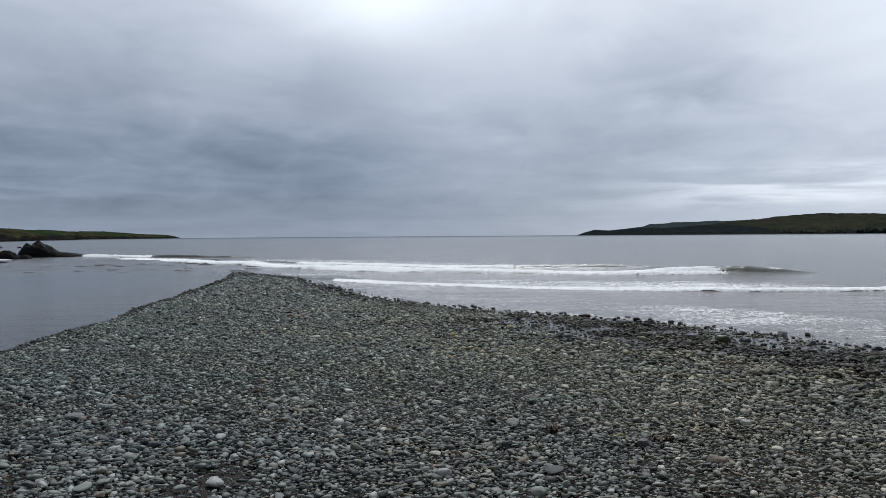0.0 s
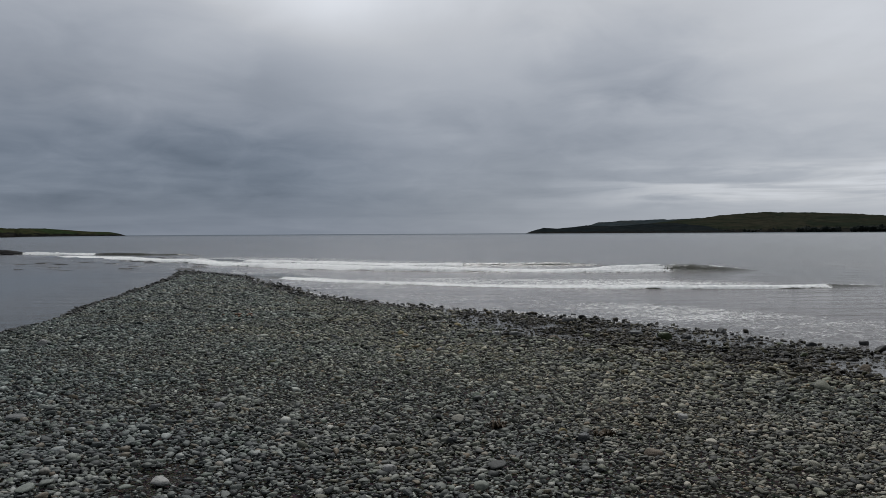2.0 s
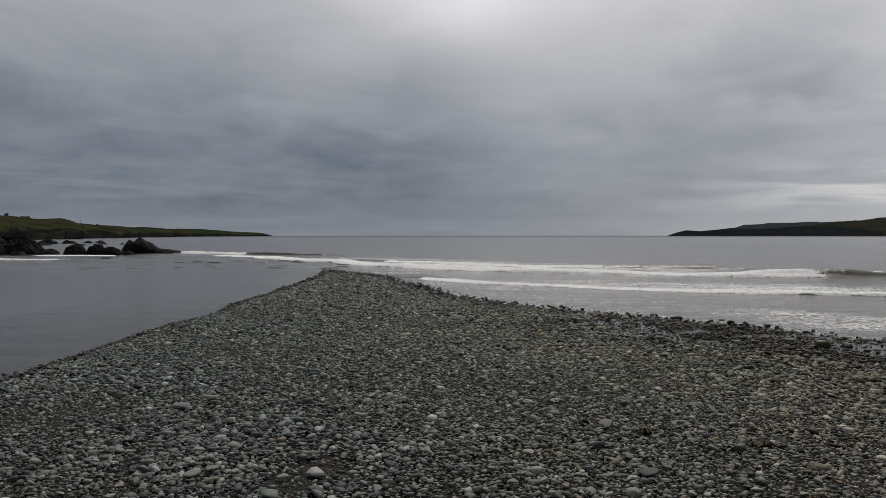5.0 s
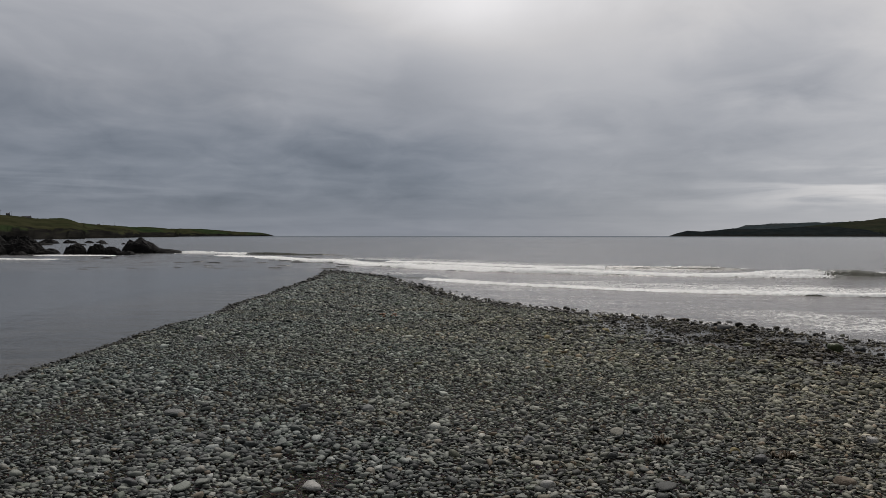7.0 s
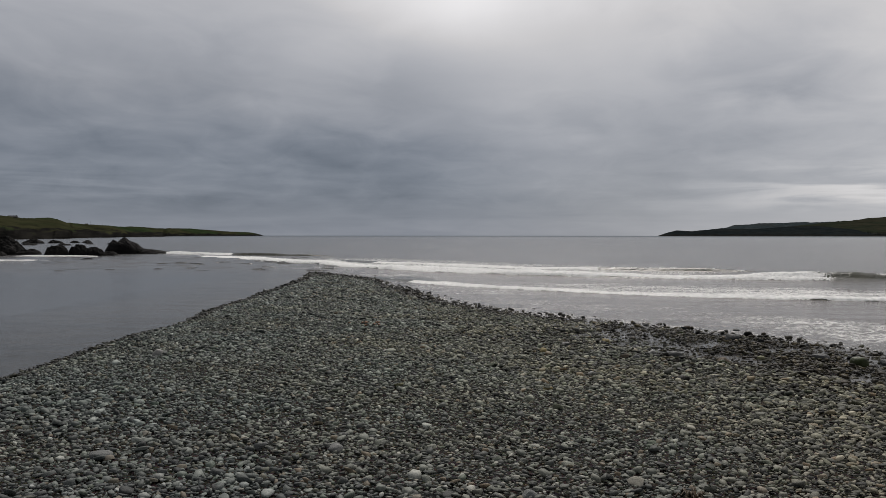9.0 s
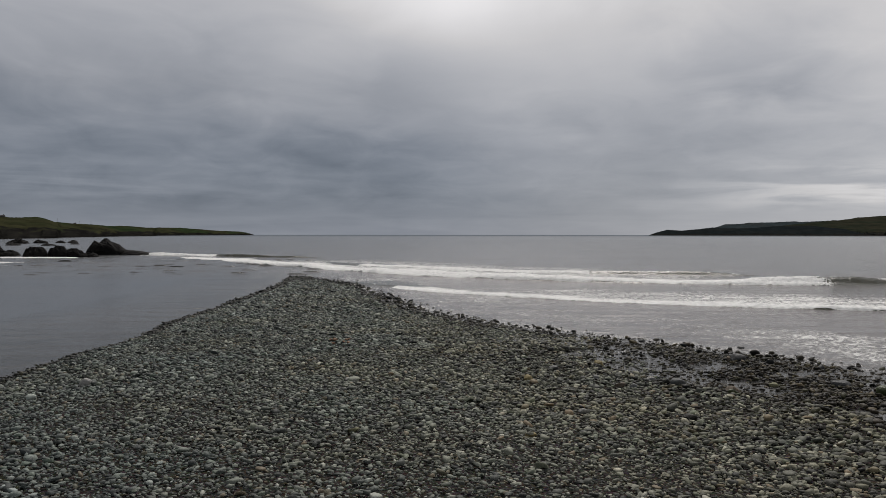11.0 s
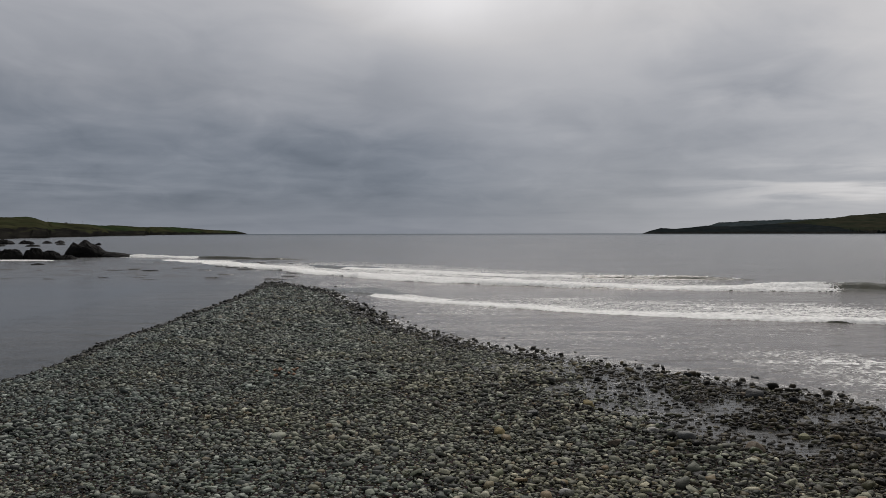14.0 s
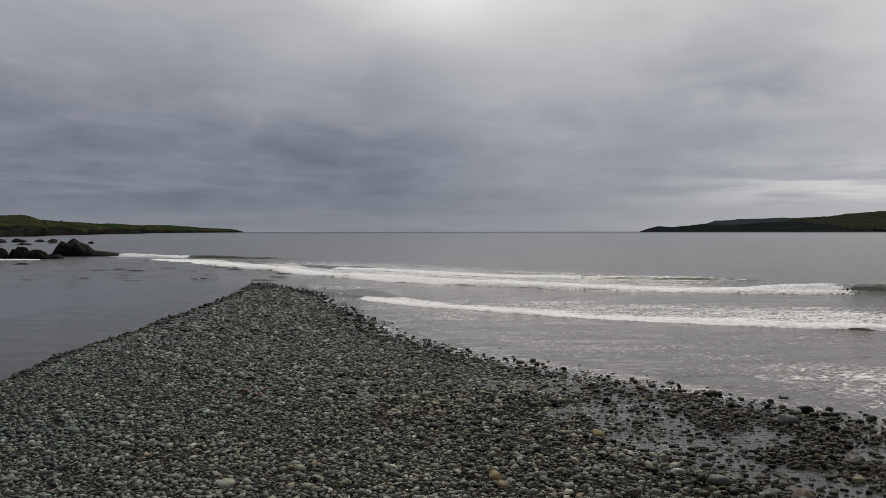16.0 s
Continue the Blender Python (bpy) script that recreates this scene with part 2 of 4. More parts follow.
def foam_mix(n, b, pos, water_col):
    """Foam lace where the mesh's foam value says that there is foam; returns the bump height too."""
    att = n.add("ShaderNodeAttribute")
    att.attribute_name = "foam"
    f = att.outputs["Fac"]
    lace = n.add("ShaderNodeTexVoronoi")
    lace.feature = "DISTANCE_TO_EDGE"
    warp = n.add("ShaderNodeVectorMath", op="ADD")
    n.link(n.scaled(pos, 0.9, 1.25, 1.0), warp.inputs[0])
    wn = n.add("ShaderNodeTexNoise")
    n.link(pos, wn.inputs["Vector"])
    wn.inputs["Scale"].default_value = 1.6
    wn.inputs["Detail"].default_value = 5
    n.link(n.scaled(wn.outputs["Color"], 1.3, 1.3, 0), warp.inputs[1])
    n.link(warp.outputs[0], lace.inputs["Vector"])
    lace.inputs["Scale"].default_value = 6.5
    web = n.smooth(lace.outputs["Distance"], 0.0, 0.22, 1.0, 0.0)
    grain = n.noise(n.scaled(pos, 1.0, 1.5, 1), 6.5, 6, 0.66)
    patch = n.noise(n.scaled(pos, 0.35, 1.0, 1), 0.9, 5, 0.6)
    fleck = n.noise(n.scaled(pos, 1.0, 0.8, 1), 9.0, 4, 0.6)
    grain = n.math("ADD", n.math("MULTIPLY", grain, 0.5), n.math("MULTIPLY", fleck, 0.5))
    streak = n.noise(n.scaled(pos, 0.55, 1.7, 1), 1.5, 5, 0.62, 0.6)
    val = n.math("ADD", n.math("MULTIPLY", web, 0.20), n.math("ADD", n.math("MULTIPLY", grain, 0.55), n.math("MULTIPLY", patch, 0.30)))
    val = n.math("ADD", val, n.math("ADD", 0.31, n.math("MULTIPLY", n.math("SUBTRACT", streak, 0.5), n.smooth(f, 0.3, 0.46, 0.12, 0.62))))
    thr = n.math("SUBTRACT", 1.19, n.math("MULTIPLY", f, 0.95))
    mask = n.smooth(n.math("SUBTRACT", val, thr), -0.03, 0.11)
    tex = n.ramp(grain, [(0.36, (0.46, 0.46, 0.45)), (0.60, (0.78, 0.78, 0.76))])
    n.link(n.mix(mask, water_col, tex), b.inputs["Base Color"])
    n.link(n.smooth(mask, 0.0, 1.0, 0.16, 0.9), b.inputs["Roughness"])
    n.link(n.smooth(mask, 0.0, 1.0, 0.5, 0.15), b.inputs["Specular IOR Level"])
    return mask, grain


def sea_material():
    m, n, b = material("sea_water")
    pos = n.add("ShaderNodeNewGeometry").outputs["Position"]
    silt = n.noise(pos, 0.12, 3, 0.5)
    col = n.ramp(silt, [(0.3, (0.028, 0.030, 0.030)), (0.7, (0.055, 0.052, 0.047))])
    sh = n.add("ShaderNodeAttribute")
    sh.attribute_name = "silt"
    col = n.mix(sh.outputs["Fac"], col, (0.085, 0.075, 0.071, 1))
    mask, grain = foam_mix(n, b, pos, col)
    b.inputs["IOR"].default_value = 1.33
    att = n.add("ShaderNodeAttribute")
    att.attribute_name = "chop"
    chop = att.outputs["Fac"]
    r1 = n.noise(n.scaled(pos, 0.55, 1.3, 1), 0.9, 6, 0.6, 0.4)
    r2 = n.noise(n.scaled(pos, 0.8, 1.7, 1), 6.0, 4, 0.6, 0.3)
    r0 = n.noise(n.scaled(pos, 0.02, 0.13, 1), 1.0, 4, 0.55, 0.3)
    h = n.math("ADD", n.math("MULTIPLY", r1, 0.24), n.math("ADD", n.math("MULTIPLY", r2, 0.030), n.math("MULTIPLY", r0, 0.16)))
    h = n.math("MULTIPLY", h, chop)
    h = n.math("ADD", h, n.math("MULTIPLY", mask, n.math("MULTIPLY", grain, 0.03)))
    n.link(n.bump(h, 1.0, 1.0), b.inputs["Normal"])
    # open sea: a dull colour blended in by distance stands in for weaker reflection
    horizon_dim = n.add("ShaderNodeAttribute")
    horizon_dim.attribute_name = "horizon_dim"
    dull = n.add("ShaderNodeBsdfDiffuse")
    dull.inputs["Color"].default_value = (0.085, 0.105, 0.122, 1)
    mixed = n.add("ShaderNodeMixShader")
    n.link(horizon_dim.outputs["Fac"], mixed.inputs[0])
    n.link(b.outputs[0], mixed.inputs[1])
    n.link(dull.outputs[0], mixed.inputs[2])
    for node in m.node_tree.nodes:
        if node.bl_idname == "ShaderNodeOutputMaterial":
            n.link(mixed.outputs[0], node.inputs[0])
    return m


def wave_material():
    m, n, b = material("breaking_wave_water")
    pos = n.add("ShaderNodeNewGeometry").outputs["Position"]
    silt = n.noise(pos, 0.7, 4, 0.6)
    col = n.ramp(silt, [(0.3, (0.013, 0.015, 0.007)), (0.7, (0.034, 0.033, 0.017))])
    mask, grain = foam_mix(n, b, pos, col)
    b.inputs["IOR"].default_value = 1.33
    r2 = n.noise(n.scaled(pos, 1.2, 1.7, 2), 4.0, 5, 0.6, 0.5)
    h = n.math("ADD", n.math("MULTIPLY", r2, 0.03), n.math("MULTIPLY", mask, n.math("MULTIPLY", grain, 0.035)))
    n.link(n.bump(h, 1.0, 1.0), b.inputs["Normal"])
    return m


M_SEA = sea_material()
M_WAVE = wave_material()


def rock_material(name="wet_black_rock", k=0.2):
    m, n, b = material(name)
    pos = n.add("ShaderNodeNewGeometry").outputs["Position"]
    a = n.noise(n.scaled(pos, 1, 1, 1.6), 1.6, 6, 0.62, 0.6)
    c = n.noise(pos, 9.0, 5, 0.6)
    col = n.ramp(a, [(0.25, (0.012 * k, 0.012 * k, 0.013 * k)), (0.55, (0.032 * k, 0.031 * k, 0.029 * k)), (0.8, (0.075 * k, 0.068 * k, 0.055 * k))])
    n.link(col, b.inputs["Base Color"])
    b.inputs["Roughness"].default_value = 0.7
    b.inputs["Specular IOR Level"].default_value = 0.05
    n.link(n.bump(c, 0.8, 0.05, n.bump(a, 0.9, 0.2)), b.inputs["Normal"])
    return m


M_ROCK = rock_material()


def land_material(name, green, brown, cliff_top):
    """Rough grass and heath above a dark rock foot."""
    m, n, b = material(name)
    pos = n.add("ShaderNodeNewGeometry").outputs["Position"]
    sep = n.add("ShaderNodeSeparateXYZ")
    n.link(pos, sep.inputs[0])
    a = n.noise(n.scaled(pos, 1, 0.22, 6), 0.016, 6, 0.6, 0.5)
    c = n.noise(n.scaled(pos, 1, 0.16, 5), 0.085, 6, 0.65)
    grass = n.mix(n.smooth(a, 0.38, 0.62), (*green, 1), (*brown, 1))
    grass = n.mix(0.8, grass, n.ramp(c, [(0.3, (0.45, 0.47, 0.45)), (0.7, (1.5, 1.45, 1.4))]), "MULTIPLY")
    edge = n.math("ADD", sep.outputs[2], n.math("MULTIPLY", n.math("SUBTRACT", c, 0.5), cliff_top * 3.2))
    rock = n.ramp(c, [(0.3, (0.006, 0.006, 0.006)), (0.75, (0.021, 0.020, 0.017))])
    n.link(n.mix(n.smooth(edge, cliff_top * 0.75, cliff_top * 1.2), rock, grass), b.inputs["Base Color"])
    b.inputs["Roughness"].default_value = 0.95
    b.inputs["Specular IOR Level"].default_value = 0.0
    n.link(n.bump(c, 0.6, 2.0), b.inputs["Normal"])
    return m


M_LAND_L = land_material("headland_grass", (0.017, 0.026, 0.012), (0.025, 0.026, 0.014), 4.3)
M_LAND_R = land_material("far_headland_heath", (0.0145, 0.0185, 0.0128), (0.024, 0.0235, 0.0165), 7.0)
# bluish distance haze is mixed into these two base colours
M_LAND_W_HAZE = land_material("wooded_point", (0.0088, 0.0120, 0.0134), (0.0118, 0.0140, 0.0146), 4.0)
M_LAND_F_HAZE = land_material("farthest_heath_haze_tint", (0.024, 0.032, 0.036), (0.027, 0.032, 0.034), 5.0)


def flat_material(name, colour, rough=0.7):
    m, n, b = material(name)
    pos = n.add("ShaderNodeNewGeometry").outputs["Position"]
    v = n.noise(pos, 3.0, 4, 0.6)
    n.link(n.mix(0.5, (*colour, 1), n.ramp(v, [(0.3, (0.7, 0.7, 0.7)), (0.7, (1.2, 1.2, 1.2))]), "MULTIPLY"), b.inputs["Base Color"])
    b.inputs["Roughness"].default_value = rough
    b.inputs["Specular IOR Level"].default_value = 0.1 if rough > 0.3 else 0.5
    return m


M_WOOD = flat_material("weathered_wood", (0.10, 0.085, 0.07))
M_PLASTER = flat_material("grey_plaster", (0.05, 0.05, 0.05))
M_SLATE = flat_material("slate", (0.025, 0.025, 0.028))
M_PANE = flat_material("dark_pane", (0.02, 0.022, 0.025), 0.15)
M_TREE = flat_material("dark_conifers", (0.010, 0.014, 0.011), 0.9)
M_WEED = flat_material("brown_seaweed", (0.055, 0.04, 0.025), 0.45)

# ---- numeric helpers ----
RNG = np.random.default_rng(7)


def lattice(ix, iy, iz, seed):
    h = (ix.astype(np.int64) * 374761393 + iy.astype(np.int64) * 668265263 + iz.astype(np.int64) * 2147483647 + seed * 1274126177) & 0xFFFFFFFF
    h = ((h ^ (h >> 13)) * 1274126177) & 0xFFFFFFFF
    return ((h ^ (h >> 16)) & 0xFFFFFF) / float(0xFFFFFF)


def vnoise(x, y, z=None, seed=0, octaves=1):
    """Value noise in -1..1."""
    x, y = np.asarray(x, float), np.asarray(y, float)
    z = np.zeros_like(x) if z is None else np.asarray(z, float)
    total, amp, norm = 0.0, 1.0, 0.0
    for o in range(octaves):
        fx, fy, fz = np.floor(x), np.floor(y), np.floor(z)
        u, v, w = x - fx, y - fy, z - fz
        u, v, w = u * u * (3 - 2 * u), v * v * (3 - 2 * v), w * w * (3 - 2 * w)
        val = 0.0
        for a in (0, 1):
            for b in (0, 1):
                for c in (0, 1):
                    val = val + lattice(fx + a, fy + b, fz + c, seed + o) * (u if a else 1 - u) * (v if b else 1 - v) * (w if c else 1 - w)
        total = total + amp * (2 * val - 1)
        norm += amp
        amp *= 0.5
        x, y, z = x * 2.03 + 11.3, y * 2.03 + 5.7, z * 2.03 + 3.1
    return total / norm


def bell(v, lo, hi, soft):
    return 1 / (1 + np.exp(np.clip(-(v - lo) / soft, -60, 60))) / (1 + np.exp(np.clip((v - hi) / soft, -60, 60)))


def mesh_np(name, verts, faces, mat, smooth=True, attrs=None):
    me = bpy.data.meshes.new(name)
    verts, faces = np.asarray(verts, np.float32), np.asarray(faces, np.int32)
    k = faces.shape[1]
    me.vertices.add(len(verts))
    me.vertices.foreach_set("co", verts.ravel())
    me.loops.add(faces.size)
    me.loops.foreach_set("vertex_index", faces.ravel())
    me.polygons.add(len(faces))
    me.polygons.foreach_set("loop_start", np.arange(0, faces.size, k, dtype=np.int32))
    me.polygons.foreach_set("use_smooth", np.full(len(faces), smooth))
    for key, v in (attrs or {}).items():
        me.attributes.new(key, "FLOAT", "POINT").data.foreach_set("value", np.asarray(v, np.float32))
    me.update(calc_edges=True)
    me.validate()
    me.materials.append(mat)
    return me


def grid_faces(nu, nv, wrap=False):
    i, j = np.meshgrid(np.arange(nu - 1), np.arange(nv if wrap else nv - 1), indexing="ij")
    a, b = i * nv + j, i * nv + (j + 1) % nv
    return np.stack([a, b, b + nv, a + nv], -1).reshape(-1, 4)


def part(name, data, parent, label=""):
    ob = new(name, data)
    ob.parent = parent
    if label:
        tagged(ob, label)
    return ob


def bm_mesh(name, bm, mat, smooth=False):
    me = bpy.data.meshes.new(name)
    bm.to_mesh(me)
    bm.free()
    me.materials.append(mat)
    if smooth:
        me.polygons.foreach_set("use_smooth", np.ones(len(me.polygons), bool))
    return me


# ---- plan of the spit ----
SEA_EDGE = np.array([(-5.6, 40.0), (-2.8, 34.4), (-1.35, 28.2), (0.0, 23.5), (1.6, 20.2), (3.8, 17.6), (5.3, 15.6), (6.2, 13.8),
                     (7.0, 11.6), (8.4, 8.5), (10.5, 4.0), (14.0, -4.0), (26.0, -30.0), (160.0, -300.0)])


def sea_distance(x, y):
    """Metres inland of the sea's edge (negative: out in the water)."""
    best = np.full(np.shape(x), 1e9)
    sign = np.ones(np.shape(x))
    for (ax, ay), (bx, by) in zip(SEA_EDGE[:-1], SEA_EDGE[1:]):
        dx, dy = bx - ax, by - ay
        k = np.clip(((x - ax) * dx + (y - ay) * dy) / (dx * dx + dy * dy), 0, 1)
        d = np.hypot(x - ax - k * dx, y - ay - k * dy)
        near = d < best - 1e-9
        s = np.where(dx * (y - ay) - dy * (x - ax) > 0, -1.0, 1.0)
        best, sign = np.where(near, d, best), np.where(near, s, sign)
    return best * sign


def river_distance(x, y):
    """Metres inland of the lagoon's edge."""
    return x + 5.05 + 0.16 * vnoise(y * 0.33, y * 0 + 2.0, seed=4) + np.maximum(y - 31, 0) * 0.06 + np.maximum(-y - 8, 0) * 0.5


def pools(x, y, r):
    """Where sea water stands between the stones of the low flat strip: 0 to 1."""
    v = vnoise(x * 1.2, y * 1.5, seed=33, octaves=3) + 0.22 * bell(r, 0.0, 1.4, 0.3)
    return np.clip((v - 0.055) / 0.2, 0, 1) * bell(r, -0.6, 2.9, 0.15) * bell(y, 4.0, 18.5, 0.6)


def beach(x, y):
    x, y = np.asarray(x, float), np.asarray(y, float)
    l, r = river_distance(x, y), sea_distance(x, y) + 0.25 * vnoise(x * 0.6, y * 0.6, seed=9, octaves=2)
    crest = 0.045 - 0.0022 * np.clip(y, 0, 24) - 0.0072 * np.clip(y - 24, 0, 16)
    hl = np.where(l > 0, WATER + (crest - WATER) * (1 - np.exp(-np.maximum(l, 0) / 0.65)), WATER + 0.22 * l)
    hr = np.where(r > 0, np.interp(r, [0, 2.3, 4.6, 7.5], [-0.160, -0.115, -0.035, 0.06]), np.interp(r, [-60, -20, -2.5, 0], [-6.0, -1.6, -0.205, -0.160]))
    hr = np.minimum(hr, crest)
    h = np.minimum(hl, hr)
    h = h + 0.010 * vnoise(x * 1.3, y * 1.3, seed=21, octaves=3)
    p = pools(x, y, r)
    h = h * (1 - p) + np.minimum(h, WATER - 0.018) * p
    return np.maximum(h, -2.2)


# ---- ground: one sheet, the spit above water and the bed below it ----
def build_ground():
    xs = np.concatenate([[-4900, -1500, -400, -120, -40, -20, -12], np.arange(-9, 13, 0.16), [14, 18, 26, 45, 120, 400, 1500, 4900]])
    ys = np.concatenate([[-4900, -1500, -400, -120, -50, -25, -12], np.arange(-7, 43, 0.2), [46, 55, 80, 130, 400, 1500, 4900]])
    X, Y = np.meshgrid(xs, ys, indexing="ij")
    Z = beach(X, Y) - 0.016
    me = mesh_np("ground", np.stack([X, Y, Z], -1).reshape(-1, 3), grid_faces(len(xs), len(ys)), M_GRAVEL)
    return tagged(new("ground", me), "dark damp gravel bed of a shingle spit", "ground", kind="structure")


ground = build_ground()

# ---- sea ----
# crest lines of the waves, from the river mouth towards the open side
WAVE_FAR = [(-30, 88), (-24, 80), (-17, 75), (-11, 71.5), (-7, 70.4)]
WAVE_MAIN = [(-21, 75), (-16, 67), (-10, 57), (-4, 47.5), (1, 41), (6, 37.5), (11, 35.2), (15, 34.2), (19.5, 34.3)]
WAVE_BACK = [(-7, 60.5), (-2, 52), (3, 46.5), (8, 43.3), (12.5, 41.6), (16.5, 41.5)]
WAVE_NEAR = [(-2.9, 36.6), (-0.8, 32.8), (1.8, 29.3), (4.6, 26.9), (8, 24.9), (11.5, 23.7), (15, 23.3), (18, 23.8)]


def resample(line, step):
    p = np.array(line, float)
    for _ in range(3):
        q = np.empty((2 * len(p) - 1, 2))
        q[0::2], q[1::2] = p, (p[:-1] + p[1:]) / 2
        q[1:-1] = 0.25 * q[:-2] + 0.5 * q[1:-1] + 0.25 * q[2:]
        p = q
    s = np.concatenate([[0], np.cumsum(np.hypot(*np.diff(p, axis=0).T))])
    t = np.arange(0, s[-1], step)
    return np.stack([np.interp(t, s, p[:, 0]), np.interp(t, s, p[:, 1])], -1), t, s[-1]


def behind(line, x, y):
    """Distance past a crest line, seaward positive, and the fraction along it."""
    p, t, total = resample(line, 0.6)
    best, out, along = np.full(x.shape, 1e9), np.zeros(x.shape), np.zeros(x.shape)
    d = np.gradient(p, axis=0)
    d /= np.hypot(d[:, 0], d[:, 1])[:, None]
    for (px, py), (dx, dy), s in zip(p, d, t):
        ex, ey = x - px, y - py
        r = np.hypot(ex, ey)
        near = r < best
        best = np.where(near, r, best)
        out = np.where(near, -dy * ex + dx * ey, out)
        along = np.where(near, s / total, along)
    return out, along, best


def build_sea():
    az = np.radians(np.concatenate([np.arange(-180, -44, 4.0), np.arange(-42, 48, 0.35), np.arange(50, 180, 4.0)]))
    rr = [3.0]
    while rr[-1] < 150:
        rr.append(rr[-1] * 1.014)
    while rr[-1] < 4900:
        rr.append(rr[-1] * 1.1)
    rr = np.array(rr)
    R, A = np.meshgrid(rr, az, indexing="ij")
    X, Y = R * np.sin(A), R * np.cos(A)
    near = R < 160
    lag = np.clip((-4.0 - 0.13 * np.maximum(Y - 30, 0) - X) / 5.0, 0, 1) * np.clip((58 - Y) / 22, 0, 1)
    chop = (1 - 0.93 * lag) * (Y > -60)
    swell = 0.05 * vnoise(X * 0.05, Y * 0.22, seed=31, octaves=3) * chop * near * np.clip((R - 22) / 30, 0, 1)
    mouth = bell(Y, 42, 72, 3.0) * bell(X, -34, -5, 2.5)
    Z = WATER + swell + 0.22 * np.clip(vnoise(X * 0.35, Y * 0.8, seed=37, octaves=3) - 0.18, 0, 1) * mouth
    foam = np.zeros(X.shape)
    m = near & (Y > 5)
    x, y = X[m], Y[m]
    f = np.zeros(x.shape)
    b, s, r = behind(WAVE_MAIN, x, y)
    f = np.maximum(f, np.interp(b, [-0.8, 0.0, 6.0, 10.0, 15.0], [0.0, 0.47, 0.40, 0.34, 0.0]) * bell(s, 0.20, 0.90, 0.06))
    f = np.maximum(f, 0.27 * bell(b, -9.0, 1.0, 1.6) * bell(s, 0.2, 0.7, 0.06))
    b, s, r = behind(WAVE_NEAR, x, y)
    f = np.maximum(f, np.interp(s, [0.05, 0.6], [0.22, 0.46]) * np.interp(b, [-0.5, 0.0, 3.5, 7.0], [0.0, 1.0, 0.92, 0.4]) * bell(s, 0.10, 0.90, 0.05))
    f = np.maximum(f, 0.24 * bell(b, -7.0, 1.5, 1.2) * bell(s, 0.1, 1.2, 0.06))
    b, s, r = behind(WAVE_FAR, x, y)
    f = np.maximum(f, 0.46 * bell(b, -2.0, 1.5, 0.6) * bell(s, 0.05, 0.66, 0.03))
    d = -sea_distance(x, y)
    f = np.maximum(f, (0.28 + 0.055 * np.clip((x - 5) / 3, 0, 1) + 0.07 * vnoise(x * 0.45, y * 0.45, seed=44, octaves=2)) * bell(d, 0.4, 4.5, 0.3) * (x > -3.5))
    f = np.maximum(f, 0.235 * (x > -1) * bell(d, 2.0, 16.0, 2.0))
    for fx, fy, wx, wy, k in ((-27.6, 71.2, 1.6, 0.7, 0.8), (-30.6, 71.3, 1.1, 0.6, 0.8), (-27.0, 79.3, 2.2, 0.8, 0.6), (-28.5, 58.6, 4.0, 1.0, 0.6), (-22.3, 61.5, 0.8, 0.5, 0.6)):
        f = np.maximum(f, k * np.exp(-((x - fx) / wx) ** 2 - ((y - fy) / wy) ** 2))
    silt = np.zeros(X.shape)
    silt[m] = bell(d, 0.6, 15.0, 0.4 + 0.25 * np.clip(d, 0, 12)) * np.clip((x + 6) / 4, 0, 1)
    foam[m] = np.maximum(f * np.clip(d / 0.7, 0, 1), (0.44 + 0.14 * vnoise(x * 0.8, y * 0.8, seed=47, octaves=2)) * bell(d, 0.0, 0.7, 0.2) * (x > -4) * (y > 17))
    shelf = np.ones(X.shape)
    shelf[m] = np.clip(0.4 + d / 1.2, 0.4, 1)
    chop = np.where(X > -4.0, chop * shelf, chop)
    V = np.stack([X, Y, Z], -1).reshape(-1, 3)
    me = mesh_np("sea", V, grid_faces(len(rr), len(az), True), M_SEA, attrs={"foam": foam.ravel(), "chop": chop.ravel(), "silt": silt.ravel(), "horizon_dim": 0.32 * np.clip((R.ravel() - 500) / 700, 0, 1) + 0.5 * np.clip((R.ravel() - 1200) / 700, 0, 1)})
    return tagged(new("sea", me), "grey sea and calm lagoon under an overcast sky", "water", kind="structure")


sea = build_sea()


FRONT_AT = [-1.15, -0.60, -0.50, -0.25, -0.05, 0.3, 1.5, 3.2]
FRONT_FOAM = [0.03, 0.08, 0.84, 0.90, 0.72, 0.56, 0.50, 0.44]


